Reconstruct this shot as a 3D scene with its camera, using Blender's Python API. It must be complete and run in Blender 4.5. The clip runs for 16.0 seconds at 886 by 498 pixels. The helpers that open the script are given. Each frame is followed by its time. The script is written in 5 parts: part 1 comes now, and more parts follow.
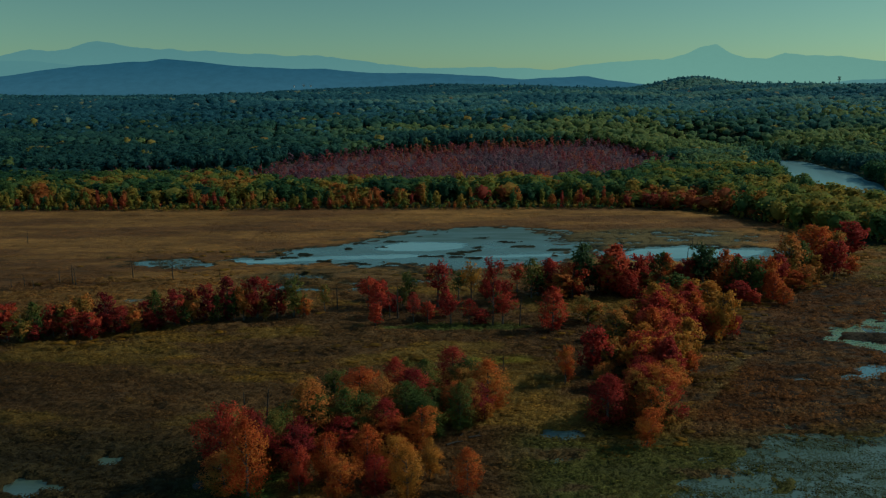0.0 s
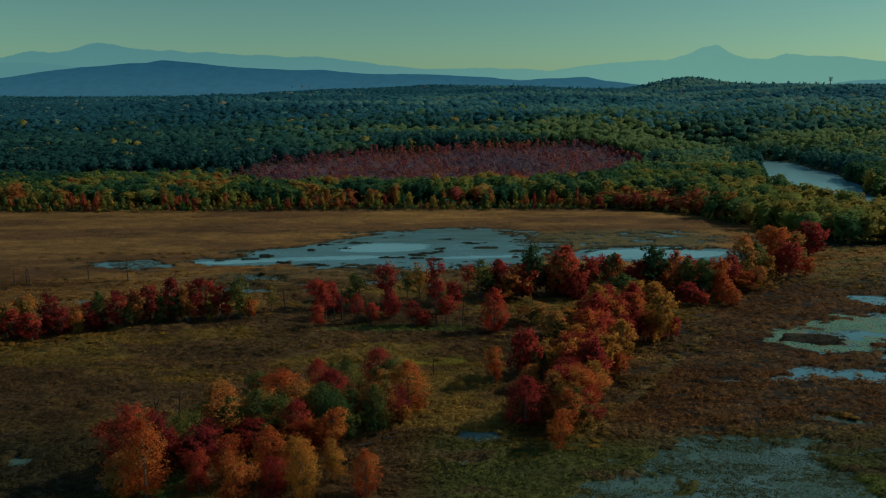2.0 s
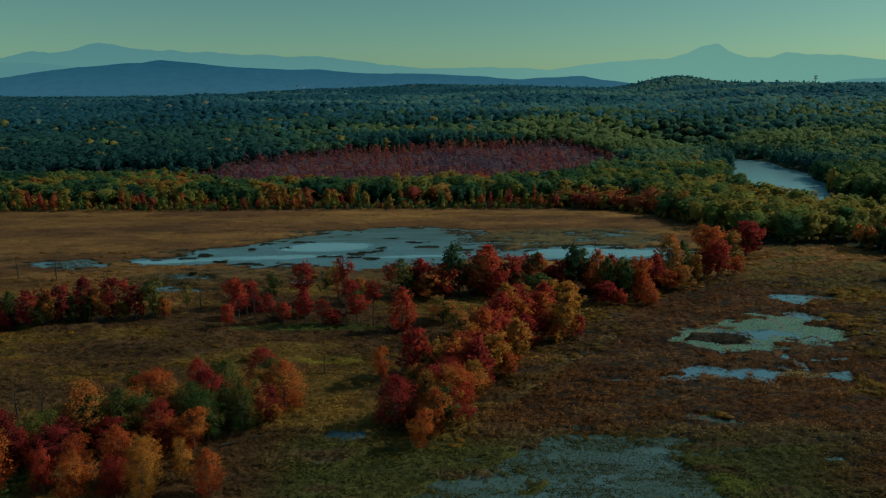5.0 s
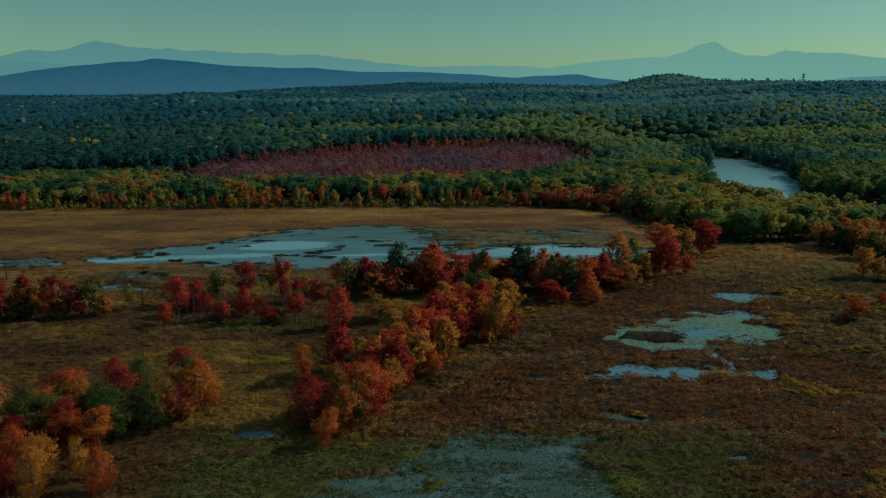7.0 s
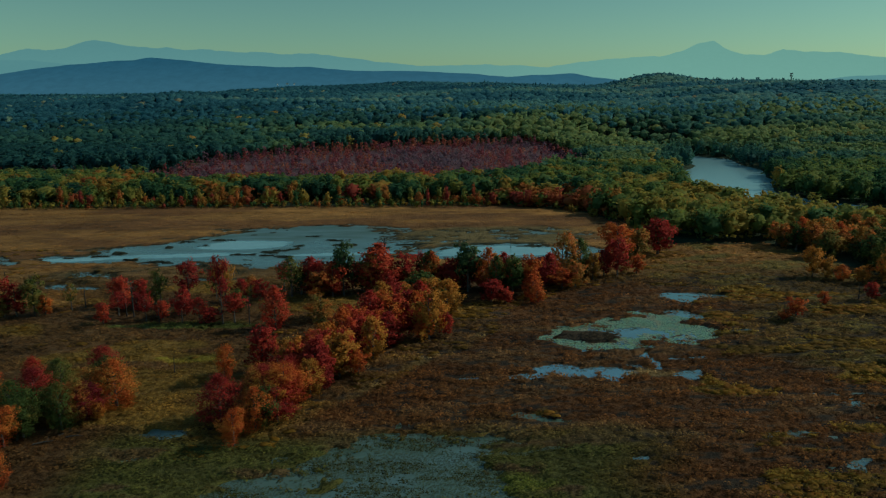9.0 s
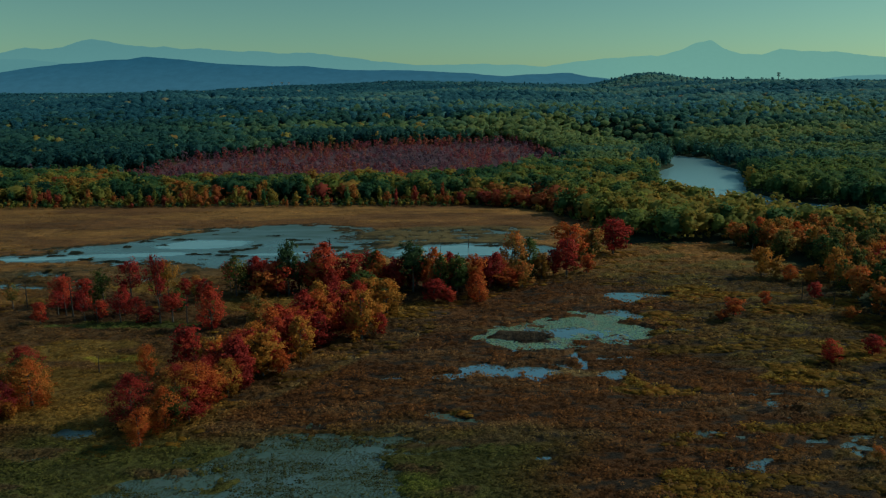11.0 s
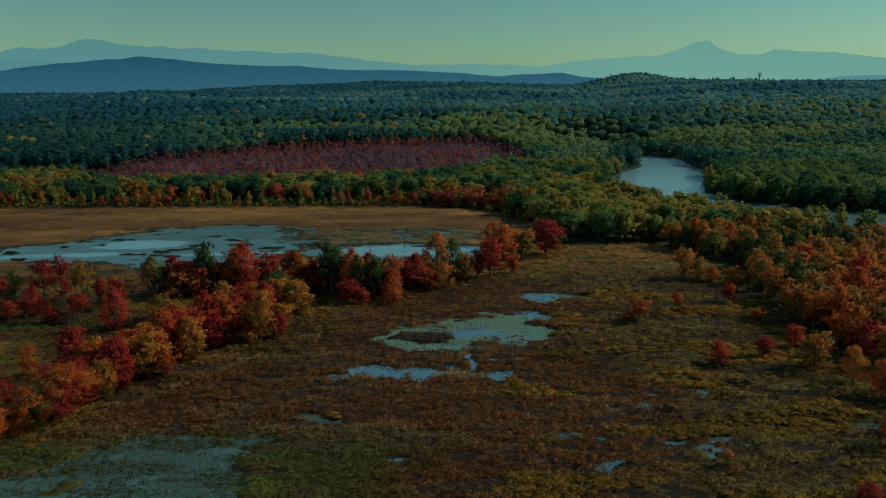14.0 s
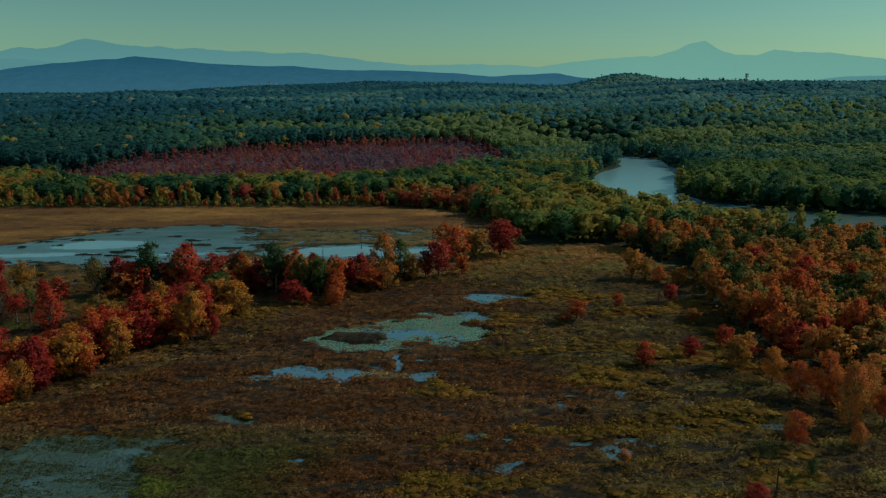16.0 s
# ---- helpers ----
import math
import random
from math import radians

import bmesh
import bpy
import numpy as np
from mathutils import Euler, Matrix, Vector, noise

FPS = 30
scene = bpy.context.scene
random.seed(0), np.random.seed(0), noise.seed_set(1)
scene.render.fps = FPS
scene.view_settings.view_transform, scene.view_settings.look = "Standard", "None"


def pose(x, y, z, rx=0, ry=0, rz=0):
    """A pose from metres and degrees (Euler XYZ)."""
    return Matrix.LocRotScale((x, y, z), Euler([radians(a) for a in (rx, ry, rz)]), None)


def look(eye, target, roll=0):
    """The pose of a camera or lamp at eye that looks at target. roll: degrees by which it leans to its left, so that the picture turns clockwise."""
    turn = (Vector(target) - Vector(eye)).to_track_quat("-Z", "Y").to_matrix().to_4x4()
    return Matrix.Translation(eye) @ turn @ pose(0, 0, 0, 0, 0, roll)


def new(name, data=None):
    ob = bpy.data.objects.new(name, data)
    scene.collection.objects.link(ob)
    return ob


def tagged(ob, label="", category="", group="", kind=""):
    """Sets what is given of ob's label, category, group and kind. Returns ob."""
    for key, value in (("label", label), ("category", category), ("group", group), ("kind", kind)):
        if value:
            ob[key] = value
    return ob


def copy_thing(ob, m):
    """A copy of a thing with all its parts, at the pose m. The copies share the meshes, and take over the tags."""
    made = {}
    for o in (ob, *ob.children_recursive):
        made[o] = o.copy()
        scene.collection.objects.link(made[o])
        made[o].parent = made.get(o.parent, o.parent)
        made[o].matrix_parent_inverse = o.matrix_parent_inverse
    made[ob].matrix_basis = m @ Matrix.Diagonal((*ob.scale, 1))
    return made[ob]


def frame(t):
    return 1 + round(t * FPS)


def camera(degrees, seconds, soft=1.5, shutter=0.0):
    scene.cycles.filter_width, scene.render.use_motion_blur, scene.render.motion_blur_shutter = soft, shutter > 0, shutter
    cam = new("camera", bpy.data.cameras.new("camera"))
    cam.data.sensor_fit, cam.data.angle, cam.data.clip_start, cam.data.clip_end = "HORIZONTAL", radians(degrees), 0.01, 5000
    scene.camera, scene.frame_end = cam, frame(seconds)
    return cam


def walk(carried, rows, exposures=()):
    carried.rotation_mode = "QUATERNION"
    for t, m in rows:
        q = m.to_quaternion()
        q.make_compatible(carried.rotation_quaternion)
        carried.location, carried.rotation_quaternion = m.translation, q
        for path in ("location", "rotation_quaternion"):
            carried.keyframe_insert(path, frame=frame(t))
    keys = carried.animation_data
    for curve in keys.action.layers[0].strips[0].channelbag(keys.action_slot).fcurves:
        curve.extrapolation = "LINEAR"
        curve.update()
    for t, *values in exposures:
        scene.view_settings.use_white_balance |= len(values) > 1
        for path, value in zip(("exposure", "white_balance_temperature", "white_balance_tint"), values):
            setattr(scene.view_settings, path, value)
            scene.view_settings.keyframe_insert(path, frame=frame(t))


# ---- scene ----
cam = camera(62.3, 16.0, soft=1.25)
METRES, EYE, TILT, LEAN, TURN = 120.0, 56.3, -12.3, 0.25, 0.0
ROWS = [
    (0.0, 0.0, 0.0, 0.0, 0.0, 0.0, 0.0),
    (0.5, 0.0306, -0.0001, 0.0001, 0.06, 0.02, 0.01),
    (1.0, 0.0601, -0.0001, 0.0002, 0.12, 0.05, 0.02),
    (1.5, 0.0909, -0.0001, 0.0003, 0.17, 0.07, 0.02),
    (2.0, 0.1217, 0.0, 0.0007, 0.24, 0.07, 0.02),
    (2.5, 0.1527, 0.0002, 0.001, 0.3, 0.08, 0.03),
    (3.0, 0.1842, 0.0006, 0.0011, 0.35, 0.08, 0.04),
    (3.5, 0.2155, 0.001, 0.001, 0.41, 0.06, 0.06),
    (4.0, 0.2468, 0.0015, 0.0008, 0.45, 0.06, 0.07),
    (6.5, 0.4036, 0.0048, -0.0001, 0.51, -0.08, 0.08),
    (7.0, 0.4349, 0.0053, 0.0003, 0.51, -0.1, 0.09),
    (7.5, 0.466, 0.006, 0.0006, 0.52, -0.13, 0.09),
    (8.0, 0.4973, 0.0067, 0.0009, 0.52, -0.16, 0.08),
    (8.5, 0.5284, 0.0073, 0.0009, 0.51, -0.17, 0.08),
    (9.0, 0.5599, 0.008, 0.0012, 0.53, -0.17, 0.08),
    (11.5, 0.7161, 0.0104, 0.0021, 0.51, -0.23, 0.04),
    (12.0, 0.7477, 0.0109, 0.0023, 0.51, -0.22, 0.03),
    (12.5, 0.779, 0.0112, 0.0026, 0.49, -0.21, 0.03),
    (13.0, 0.8104, 0.0117, 0.0027, 0.51, -0.22, 0.02),
    (13.5, 0.8419, 0.0122, 0.003, 0.51, -0.22, -0.0),
    (14.0, 0.8735, 0.0128, 0.0035, 0.52, -0.23, -0.01),
    (14.5, 0.905, 0.0135, 0.004, 0.53, -0.19, -0.02),
    (15.0, 0.9366, 0.0141, 0.004, 0.52, -0.21, -0.04),
    (15.5, 0.9685, 0.0143, 0.004, 0.51, -0.21, -0.05),
    (16.0, 0.9998, 0.0146, 0.0042, 0.5, -0.21, -0.06),
]
EXPOSURES, KELVIN, TINT = [(0.0, -0.60), (4.0, -0.58), (6.5, -0.53), (9.0, -0.48), (16.0, -0.47)], 5480, -3
SKY_STRENGTH, SKY_DUST, SUN_STRENGTH = 0.083, 0.45, 2.95
SKY_TINT, SKY_HIGH = (0.77, 0.96, 0.67), (1.86, 2.28, 2.40)          # haze low down, clearer air above
# emission colours that stand in for haze on the far slopes
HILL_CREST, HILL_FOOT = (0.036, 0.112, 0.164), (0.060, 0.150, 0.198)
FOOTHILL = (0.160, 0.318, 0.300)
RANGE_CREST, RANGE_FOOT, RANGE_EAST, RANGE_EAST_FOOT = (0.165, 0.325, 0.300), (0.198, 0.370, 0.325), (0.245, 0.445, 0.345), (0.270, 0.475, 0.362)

walk(cam, [(t, pose(0, 0, EYE, TILT, LEAN, TURN) @ pose(METRES * x, METRES * y, METRES * z, 90 + pitch, roll, yaw)) for t, x, y, z, yaw, pitch, roll in ROWS],
     exposures=[(t, stops, KELVIN, TINT) for t, stops in EXPOSURES])

# ---- light ----
SUN_ELEVATION, SUN_AZIMUTH = 36.0, 77.0          # azimuth from +y towards +x
world = bpy.data.worlds.new("sky")
scene.world = world
world.use_nodes = True
wn, wl = world.node_tree.nodes, world.node_tree.links
sky = wn.new("ShaderNodeTexSky")
sky.sky_type = "NISHITA"
sky.sun_disc = False
sky.sun_elevation, sky.sun_rotation = radians(SUN_ELEVATION), radians(SUN_AZIMUTH)
sky.air_density, sky.dust_density, sky.ozone_density = 0.9, SKY_DUST, 1.0
air = wn.new("ShaderNodeMix")
air.data_type, air.blend_type = "RGBA", "MULTIPLY"
air.inputs[0].default_value = 1.0
wl.new(sky.outputs[0], air.inputs[6])
split = wn.new("ShaderNodeSeparateColor")
wl.new(sky.outputs[0], split.inputs[0])
warmth = wn.new("ShaderNodeMath")                # red over blue: high in the haze, low overhead
warmth.operation = "DIVIDE"
wl.new(split.outputs[0], warmth.inputs[0])
wl.new(split.outputs[2], warmth.inputs[1])
clear = wn.new("ShaderNodeMapRange")
clear.inputs[1].default_value, clear.inputs[2].default_value, clear.inputs[3].default_value, clear.inputs[4].default_value = 0.20, 0.42, 1.0, 0.0
wl.new(warmth.outputs[0], clear.inputs[0])
tints = wn.new("ShaderNodeMix")
tints.data_type = "RGBA"
tints.inputs[6].default_value, tints.inputs[7].default_value = (*SKY_TINT, 1), (*SKY_HIGH, 1)
wl.new(clear.outputs[0], tints.inputs[0])
wl.new(tints.outputs[2], air.inputs[7])
wl.new(air.outputs[2], wn["Background"].inputs[0])
wn["Background"].inputs[1].default_value = SKY_STRENGTH
sun = new("sun", bpy.data.lights.new("sun", "SUN"))
sun.data.energy, sun.data.angle, sun.data.color = SUN_STRENGTH, radians(0.5), (1.0, 0.86, 0.66)
az, el = radians(SUN_AZIMUTH), radians(SUN_ELEVATION)
sun_way = Vector((math.sin(az) * math.cos(el), math.cos(az) * math.cos(el), math.sin(el)))
sun.matrix_world = look(sun_way * 400, (0, 0, 0))


# ---- materials ----
def material(name, rough=0.9):
    m = bpy.data.materials.new(name)
    m.use_nodes = True
    n, l = m.node_tree.nodes, m.node_tree.links
    b = n["Principled BSDF"]
    b.inputs["Roughness"].default_value = rough
    b.inputs["Specular IOR Level"].default_value = 0.15
    return m, n, l, b


def ramp(n, l, fac, stops):
    r = n.new("ShaderNodeValToRGB")
    e = r.color_ramp.elements
    while len(e) < len(stops):
        e.new(0.5)
    for i, (p, c) in enumerate(stops):
        e[i].position, e[i].color = p, (*c, 1)
    l.new(fac, r.inputs[0])
    return r.outputs[0]


def noise_tex(n, l, scale, detail=4.0, where=None, rough=0.55):
    t = n.new("ShaderNodeTexNoise")
    t.inputs["Scale"].default_value, t.inputs["Detail"].default_value = scale, detail
    t.inputs["Roughness"].default_value = rough
    if where is not None:
        l.new(where, t.inputs["Vector"])
    return t.outputs["Fac"]


def maths(n, l, op, a, b):
    m = n.new("ShaderNodeMath")
    m.operation = op
    for i, v in enumerate((a, b)):
        if isinstance(v, (int, float)):
            m.inputs[i].default_value = v
        else:
            l.new(v, m.inputs[i])
    return m.outputs[0]


def mixed(n, l, kind, fac, a, b):
    m = n.new("ShaderNodeMix")
    m.data_type, m.blend_type = "RGBA", kind
    for i, v in ((0, fac), (6, a), (7, b)):
        if isinstance(v, (int, float)):
            m.inputs[i].default_value = v
        elif isinstance(v, tuple):
            m.inputs[i].default_value = (*v, 1)
        else:
            l.new(v, m.inputs[i])
    return m.outputs[2]


def position(n):
    return n.new("ShaderNodeNewGeometry")


def leafy(m, n, l, b, colour, through_leaf=0.5):
    """Leaves: a matt face that lets some light through."""
    l.new(colour, b.inputs["Base Color"])
    tr = n.new("ShaderNodeBsdfTranslucent")
    l.new(colour, tr.inputs["Color"])
    mx = n.new("ShaderNodeMixShader")
    mx.inputs[0].default_value = through_leaf
    l.new(b.outputs[0], mx.inputs[1])
    l.new(tr.outputs[0], mx.inputs[2])
    l.new(mx.outputs[0], n["Material Output"].inputs["Surface"])
    return m


def foliage(name, stops):
    """Leaves of one tree: colour drifts through the crown, from leaf to leaf and from tree to tree."""
    m, n, l, b = material(name, 0.75)
    g = position(n)
    info = n.new("ShaderNodeObjectInfo")
    big = noise_tex(n, l, 0.32, 2.0, g.outputs["Position"])
    f = maths(n, l, "MULTIPLY_ADD", maths(n, l, "SUBTRACT", big, 0.5), 1.5)
    f.node.inputs[2].default_value = 0.5
    f = maths(n, l, "ADD", f, maths(n, l, "MULTIPLY", maths(n, l, "SUBTRACT", g.outputs["Random Per Island"], 0.5), 0.24))
    f = maths(n, l, "ADD", f, maths(n, l, "MULTIPLY", maths(n, l, "SUBTRACT", info.outputs["Random"], 0.5), 0.5))
    tip = n.new("ShaderNodeAttribute")
    tip.attribute_name = "tone"
    f = maths(n, l, "ADD", f, maths(n, l, "MULTIPLY", maths(n, l, "SUBTRACT", tip.outputs["Fac"], 0.55), 0.75))
    return leafy(m, n, l, b, ramp(n, l, f, stops), 0.42)


LEAVES = {
    "r": foliage("crimson_leaves", [(0.1, (0.215, 0.024, 0.020)), (0.5, (0.445, 0.042, 0.029)), (0.9, (0.570, 0.094, 0.034))]),
    "m": foliage("maroon_leaves", [(0.1, (0.118, 0.016, 0.019)), (0.55, (0.290, 0.026, 0.026)), (0.95, (0.450, 0.060, 0.032))]),
    "o": foliage("orange_leaves", [(0.1, (0.410, 0.060, 0.020)), (0.5, (0.580, 0.126, 0.025)), (0.9, (0.610, 0.225, 0.036))]),
    "y": foliage("golden_leaves", [(0.1, (0.330, 0.172, 0.030)), (0.5, (0.540, 0.240, 0.034)), (0.9, (0.610, 0.215, 0.033))]),
    "b": foliage("turning_leaves", [(0.15, (0.150, 0.172, 0.040)), (0.45, (0.390, 0.222, 0.045)), (0.85, (0.630, 0.190, 0.040))]),
    "g": foliage("green_leaves", [(0.1, (0.044, 0.079, 0.022)), (0.55, (0.098, 0.134, 0.029)), (0.95, (0.244, 0.180, 0.036))]),
    "p": foliage("pine_needles", [(0.1, (0.037, 0.072, 0.031)), (0.6, (0.071, 0.115, 0.041)), (0.95, (0.120, 0.150, 0.046))]),
}

bark, n, l, b = material("bark", 0.95)
c = ramp(n, l, noise_tex(n, l, 6.0, 6.0, position(n).outputs["Position"]), [(0.3, (0.06, 0.05, 0.04)), (0.7, (0.17, 0.15, 0.125))])
l.new(c, b.inputs["Base Color"])

grey_wood, n, l, b = material("weathered_wood", 0.95)
c = ramp(n, l, noise_tex(n, l, 5.0, 6.0, position(n).outputs["Position"]), [(0.3, (0.030, 0.026, 0.022)), (0.7, (0.085, 0.076, 0.064))])
l.new(c, b.inputs["Base Color"])


def woodland(name, stops, through_leaf=0.54):
    """Crowns of a wood: each tree carries its own tone."""
    m, n, l, b = material(name, 0.8)
    at = n.new("ShaderNodeAttribute")
    at.attribute_name = "tone"
    g = position(n)
    f = maths(n, l, "ADD", at.outputs["Fac"], maths(n, l, "MULTIPLY", maths(n, l, "SUBTRACT", g.outputs["Random Per Island"], 0.5), 0.07))
    f = maths(n, l, "ADD", f, maths(n, l, "MULTIPLY", maths(n, l, "SUBTRACT", noise_tex(n, l, 0.2, 2.0, g.outputs["Position"]), 0.5), 0.12))
    return leafy(m, n, l, b, ramp(n, l, f, stops), through_leaf)


WOOD_TONES = [(0.0, (0.032, 0.088, 0.055)), (0.25, (0.074, 0.158, 0.060)), (0.45, (0.232, 0.266, 0.056)), (0.6, (0.440, 0.290, 0.052)),
              (0.75, (0.490, 0.170, 0.042)), (0.9, (0.365, 0.068, 0.046))]
woods = woodland("mixed_autumn_crowns", WOOD_TONES)
# greens bluer than WOOD_TONES: some distance haze put into the colour
flat_woods = woodland("forest_crowns", [(0.0, (0.039, 0.114, 0.106)), (0.25, (0.086, 0.198, 0.136)), (0.45, (0.235, 0.310, 0.108)), (0.6, (0.421, 0.340, 0.080)),
                                        (0.75, (0.518, 0.248, 0.086)), (0.9, (0.475, 0.113, 0.082))])
swamp_leaves = woodland("swamp_maple_crowns", [(0.6, (0.190, 0.140, 0.180)), (0.74, (0.246, 0.105, 0.135)), (0.85, (0.340, 0.082, 0.092)), (1.0, (0.470, 0.165, 0.085))])
# bluish, lightened leaf colours: distance haze painted into the crowns
hazed_hill_woods = woodland("hazed_hill_crowns", [(0.0, (0.051, 0.161, 0.196)), (0.3, (0.095, 0.251, 0.273)), (0.5, (0.171, 0.339, 0.288)), (0.7, (0.352, 0.429, 0.259)),
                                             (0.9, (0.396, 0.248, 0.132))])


shrub_leaves = woodland("shrub_leaves", [(0.0, (0.105, 0.076, 0.020)), (0.3, (0.222, 0.122, 0.018)), (0.55, (0.360, 0.190, 0.020)), (0.8, (0.380, 0.145, 0.026)), (1.0, (0.340, 0.095, 0.028))])


def vegetation(name, through_leaf):
    """Marsh growth: the tint of the stand, broken up by clumps, litter and single stems."""
    m, n, l, b = material(name, 0.95)
    at = n.new("ShaderNodeAttribute")
    at.attribute_name = "tint"
    g = position(n)
    mp = n.new("ShaderNodeMapping")
    mp.inputs["Scale"].default_value = (0.28, 1.0, 1.0)
    l.new(g.outputs["Position"], mp.inputs["Vector"])
    v = ramp(n, l, noise_tex(n, l, 0.8, 7.0, mp.outputs[0], 0.65), [(0.28, (0.60, 0.60, 0.61)), (0.72, (1.36, 1.33, 1.25))])
    c = mixed(n, l, "MULTIPLY", 1.0, at.outputs["Color"], v)
    fine = ramp(n, l, noise_tex(n, l, 2.4, 4.0, g.outputs["Position"], 0.7), [(0.3, (0.55, 0.55, 0.57)), (0.7, (1.42, 1.40, 1.34))])
    c = mixed(n, l, "MULTIPLY", 1.0, c, fine)
    w = ramp(n, l, g.outputs["Random Per Island"], [(0.0, (0.82, 0.84, 0.84)), (1.0, (1.18, 1.15, 1.1))])
    if through_leaf:
        c = mixed(n, l, "MULTIPLY", 1.0, c, w)
        return leafy(m, n, l, b, c, through_leaf)
    l.new(c, b.inputs["Base Color"])
    bump = n.new("ShaderNodeBump")
    bump.inputs["Strength"].default_value, bump.inputs["Distance"].default_value = 0.9, 0.35
    l.new(noise_tex(n, l, 1.6, 8.0, g.outputs["Position"], 0.7), bump.inputs["Height"])
    l.new(bump.outputs[0], b.inputs["Normal"])
    return m


marsh = vegetation("marsh_ground", 0)
sedge = vegetation("marsh_growth", 0.5)

water_mat, n, l, b = material("marsh_water", 0.08)
b.inputs["Specular IOR Level"].default_value = 0.5
b.inputs["IOR"].default_value = 2.3
g = position(n)
mp = n.new("ShaderNodeMapping")
mp.inputs["Scale"].default_value = (0.35, 1.0, 1.0)
l.new(g.outputs["Position"], mp.inputs["Vector"])
at = n.new("ShaderNodeAttribute")
at.attribute_name = "tone"
calm = maths(n, l, "ADD", at.outputs["Fac"], maths(n, l, "MULTIPLY", maths(n, l, "SUBTRACT", noise_tex(n, l, 0.12, 4.0, mp.outputs[0]), 0.5), 0.5))
l.new(ramp(n, l, calm, [(0.2, (0.42, 0.42, 0.42)), (0.6, (0.04, 0.04, 0.04)), (0.85, (0.05, 0.05, 0.05)), (1.0, (0.2, 0.2, 0.2))]), b.inputs["Roughness"])
l.new(maths(n, l, "MULTIPLY_ADD", ramp(n, l, calm, [(0.15, (0.0, 0.0, 0.0)), (0.65, (1.0, 1.0, 1.0))]), 3.0), b.inputs["IOR"])
b.inputs["IOR"].links[0].from_node.inputs[2].default_value = 1.36
# sky reflection also put into the base colour, palest on the river
l.new(ramp(n, l, calm, [(0.2, (0.075, 0.118, 0.088)), (0.65, (0.085, 0.168, 0.190)), (1.0, (0.24, 0.40, 0.405))]), b.inputs["Base Color"])
bump = n.new("ShaderNodeBump")
bump.inputs["Strength"].default_value, bump.inputs["Distance"].default_value = 0.05, 0.1
l.new(noise_tex(n, l, 1.1, 3.0, mp.outputs[0]), bump.inputs["Height"])
l.new(bump.outputs[0], b.inputs["Normal"])

pad_mat, n, l, b = material("lily_pads", 0.35)
g = position(n)
c = ramp(n, l, g.outputs["Random Per Island"], [(0.0, (0.14, 0.235, 0.12)), (0.7, (0.215, 0.345, 0.18)), (1.0, (0.26, 0.28, 0.13))])
drift = ramp(n, l, noise_tex(n, l, 0.22, 3.0, g.outputs["Position"]), [(0.52, (0.0, 0.0, 0.0)), (0.62, (0.8, 0.8, 0.8))])
c = mixed(n, l, "MIX", drift, c, (0.29, 0.25, 0.125))
l.new(c, b.inputs["Base Color"])
b.inputs["Specular IOR Level"].default_value = 0.5


weed_mat, n, l, b = material("floating_weed", 0.4)
l.new(ramp(n, l, position(n).outputs["Random Per Island"], [(0.0, (0.050, 0.062, 0.028)), (1.0, (0.100, 0.130, 0.060))]), b.inputs["Base Color"])
b.inputs["Specular IOR Level"].default_value = 0.5


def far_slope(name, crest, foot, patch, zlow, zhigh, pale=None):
    """Distant range, haze painted as glow, deeper towards the crest, with faint wooded patches."""
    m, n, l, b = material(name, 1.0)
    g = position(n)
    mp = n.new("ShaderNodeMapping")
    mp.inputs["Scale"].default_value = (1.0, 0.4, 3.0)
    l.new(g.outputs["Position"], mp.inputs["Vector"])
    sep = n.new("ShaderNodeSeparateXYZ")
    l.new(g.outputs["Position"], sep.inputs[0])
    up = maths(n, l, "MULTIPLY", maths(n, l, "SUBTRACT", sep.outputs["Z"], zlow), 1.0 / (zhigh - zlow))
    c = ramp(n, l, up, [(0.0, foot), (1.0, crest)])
    # eastern end glows paler still, as thicker haze
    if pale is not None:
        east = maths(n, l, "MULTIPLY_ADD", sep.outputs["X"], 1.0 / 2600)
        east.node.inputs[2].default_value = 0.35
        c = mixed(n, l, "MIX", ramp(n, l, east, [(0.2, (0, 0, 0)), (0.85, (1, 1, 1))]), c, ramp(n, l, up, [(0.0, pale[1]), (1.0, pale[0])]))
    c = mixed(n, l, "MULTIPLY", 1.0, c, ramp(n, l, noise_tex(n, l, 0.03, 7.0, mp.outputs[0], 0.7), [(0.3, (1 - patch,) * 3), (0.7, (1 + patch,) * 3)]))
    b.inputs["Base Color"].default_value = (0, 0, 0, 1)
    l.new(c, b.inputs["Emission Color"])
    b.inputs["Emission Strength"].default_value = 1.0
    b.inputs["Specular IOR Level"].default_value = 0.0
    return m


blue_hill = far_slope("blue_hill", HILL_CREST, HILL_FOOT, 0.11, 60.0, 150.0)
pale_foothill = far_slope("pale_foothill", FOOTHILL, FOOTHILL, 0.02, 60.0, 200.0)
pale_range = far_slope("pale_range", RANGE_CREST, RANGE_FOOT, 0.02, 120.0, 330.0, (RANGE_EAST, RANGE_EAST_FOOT))

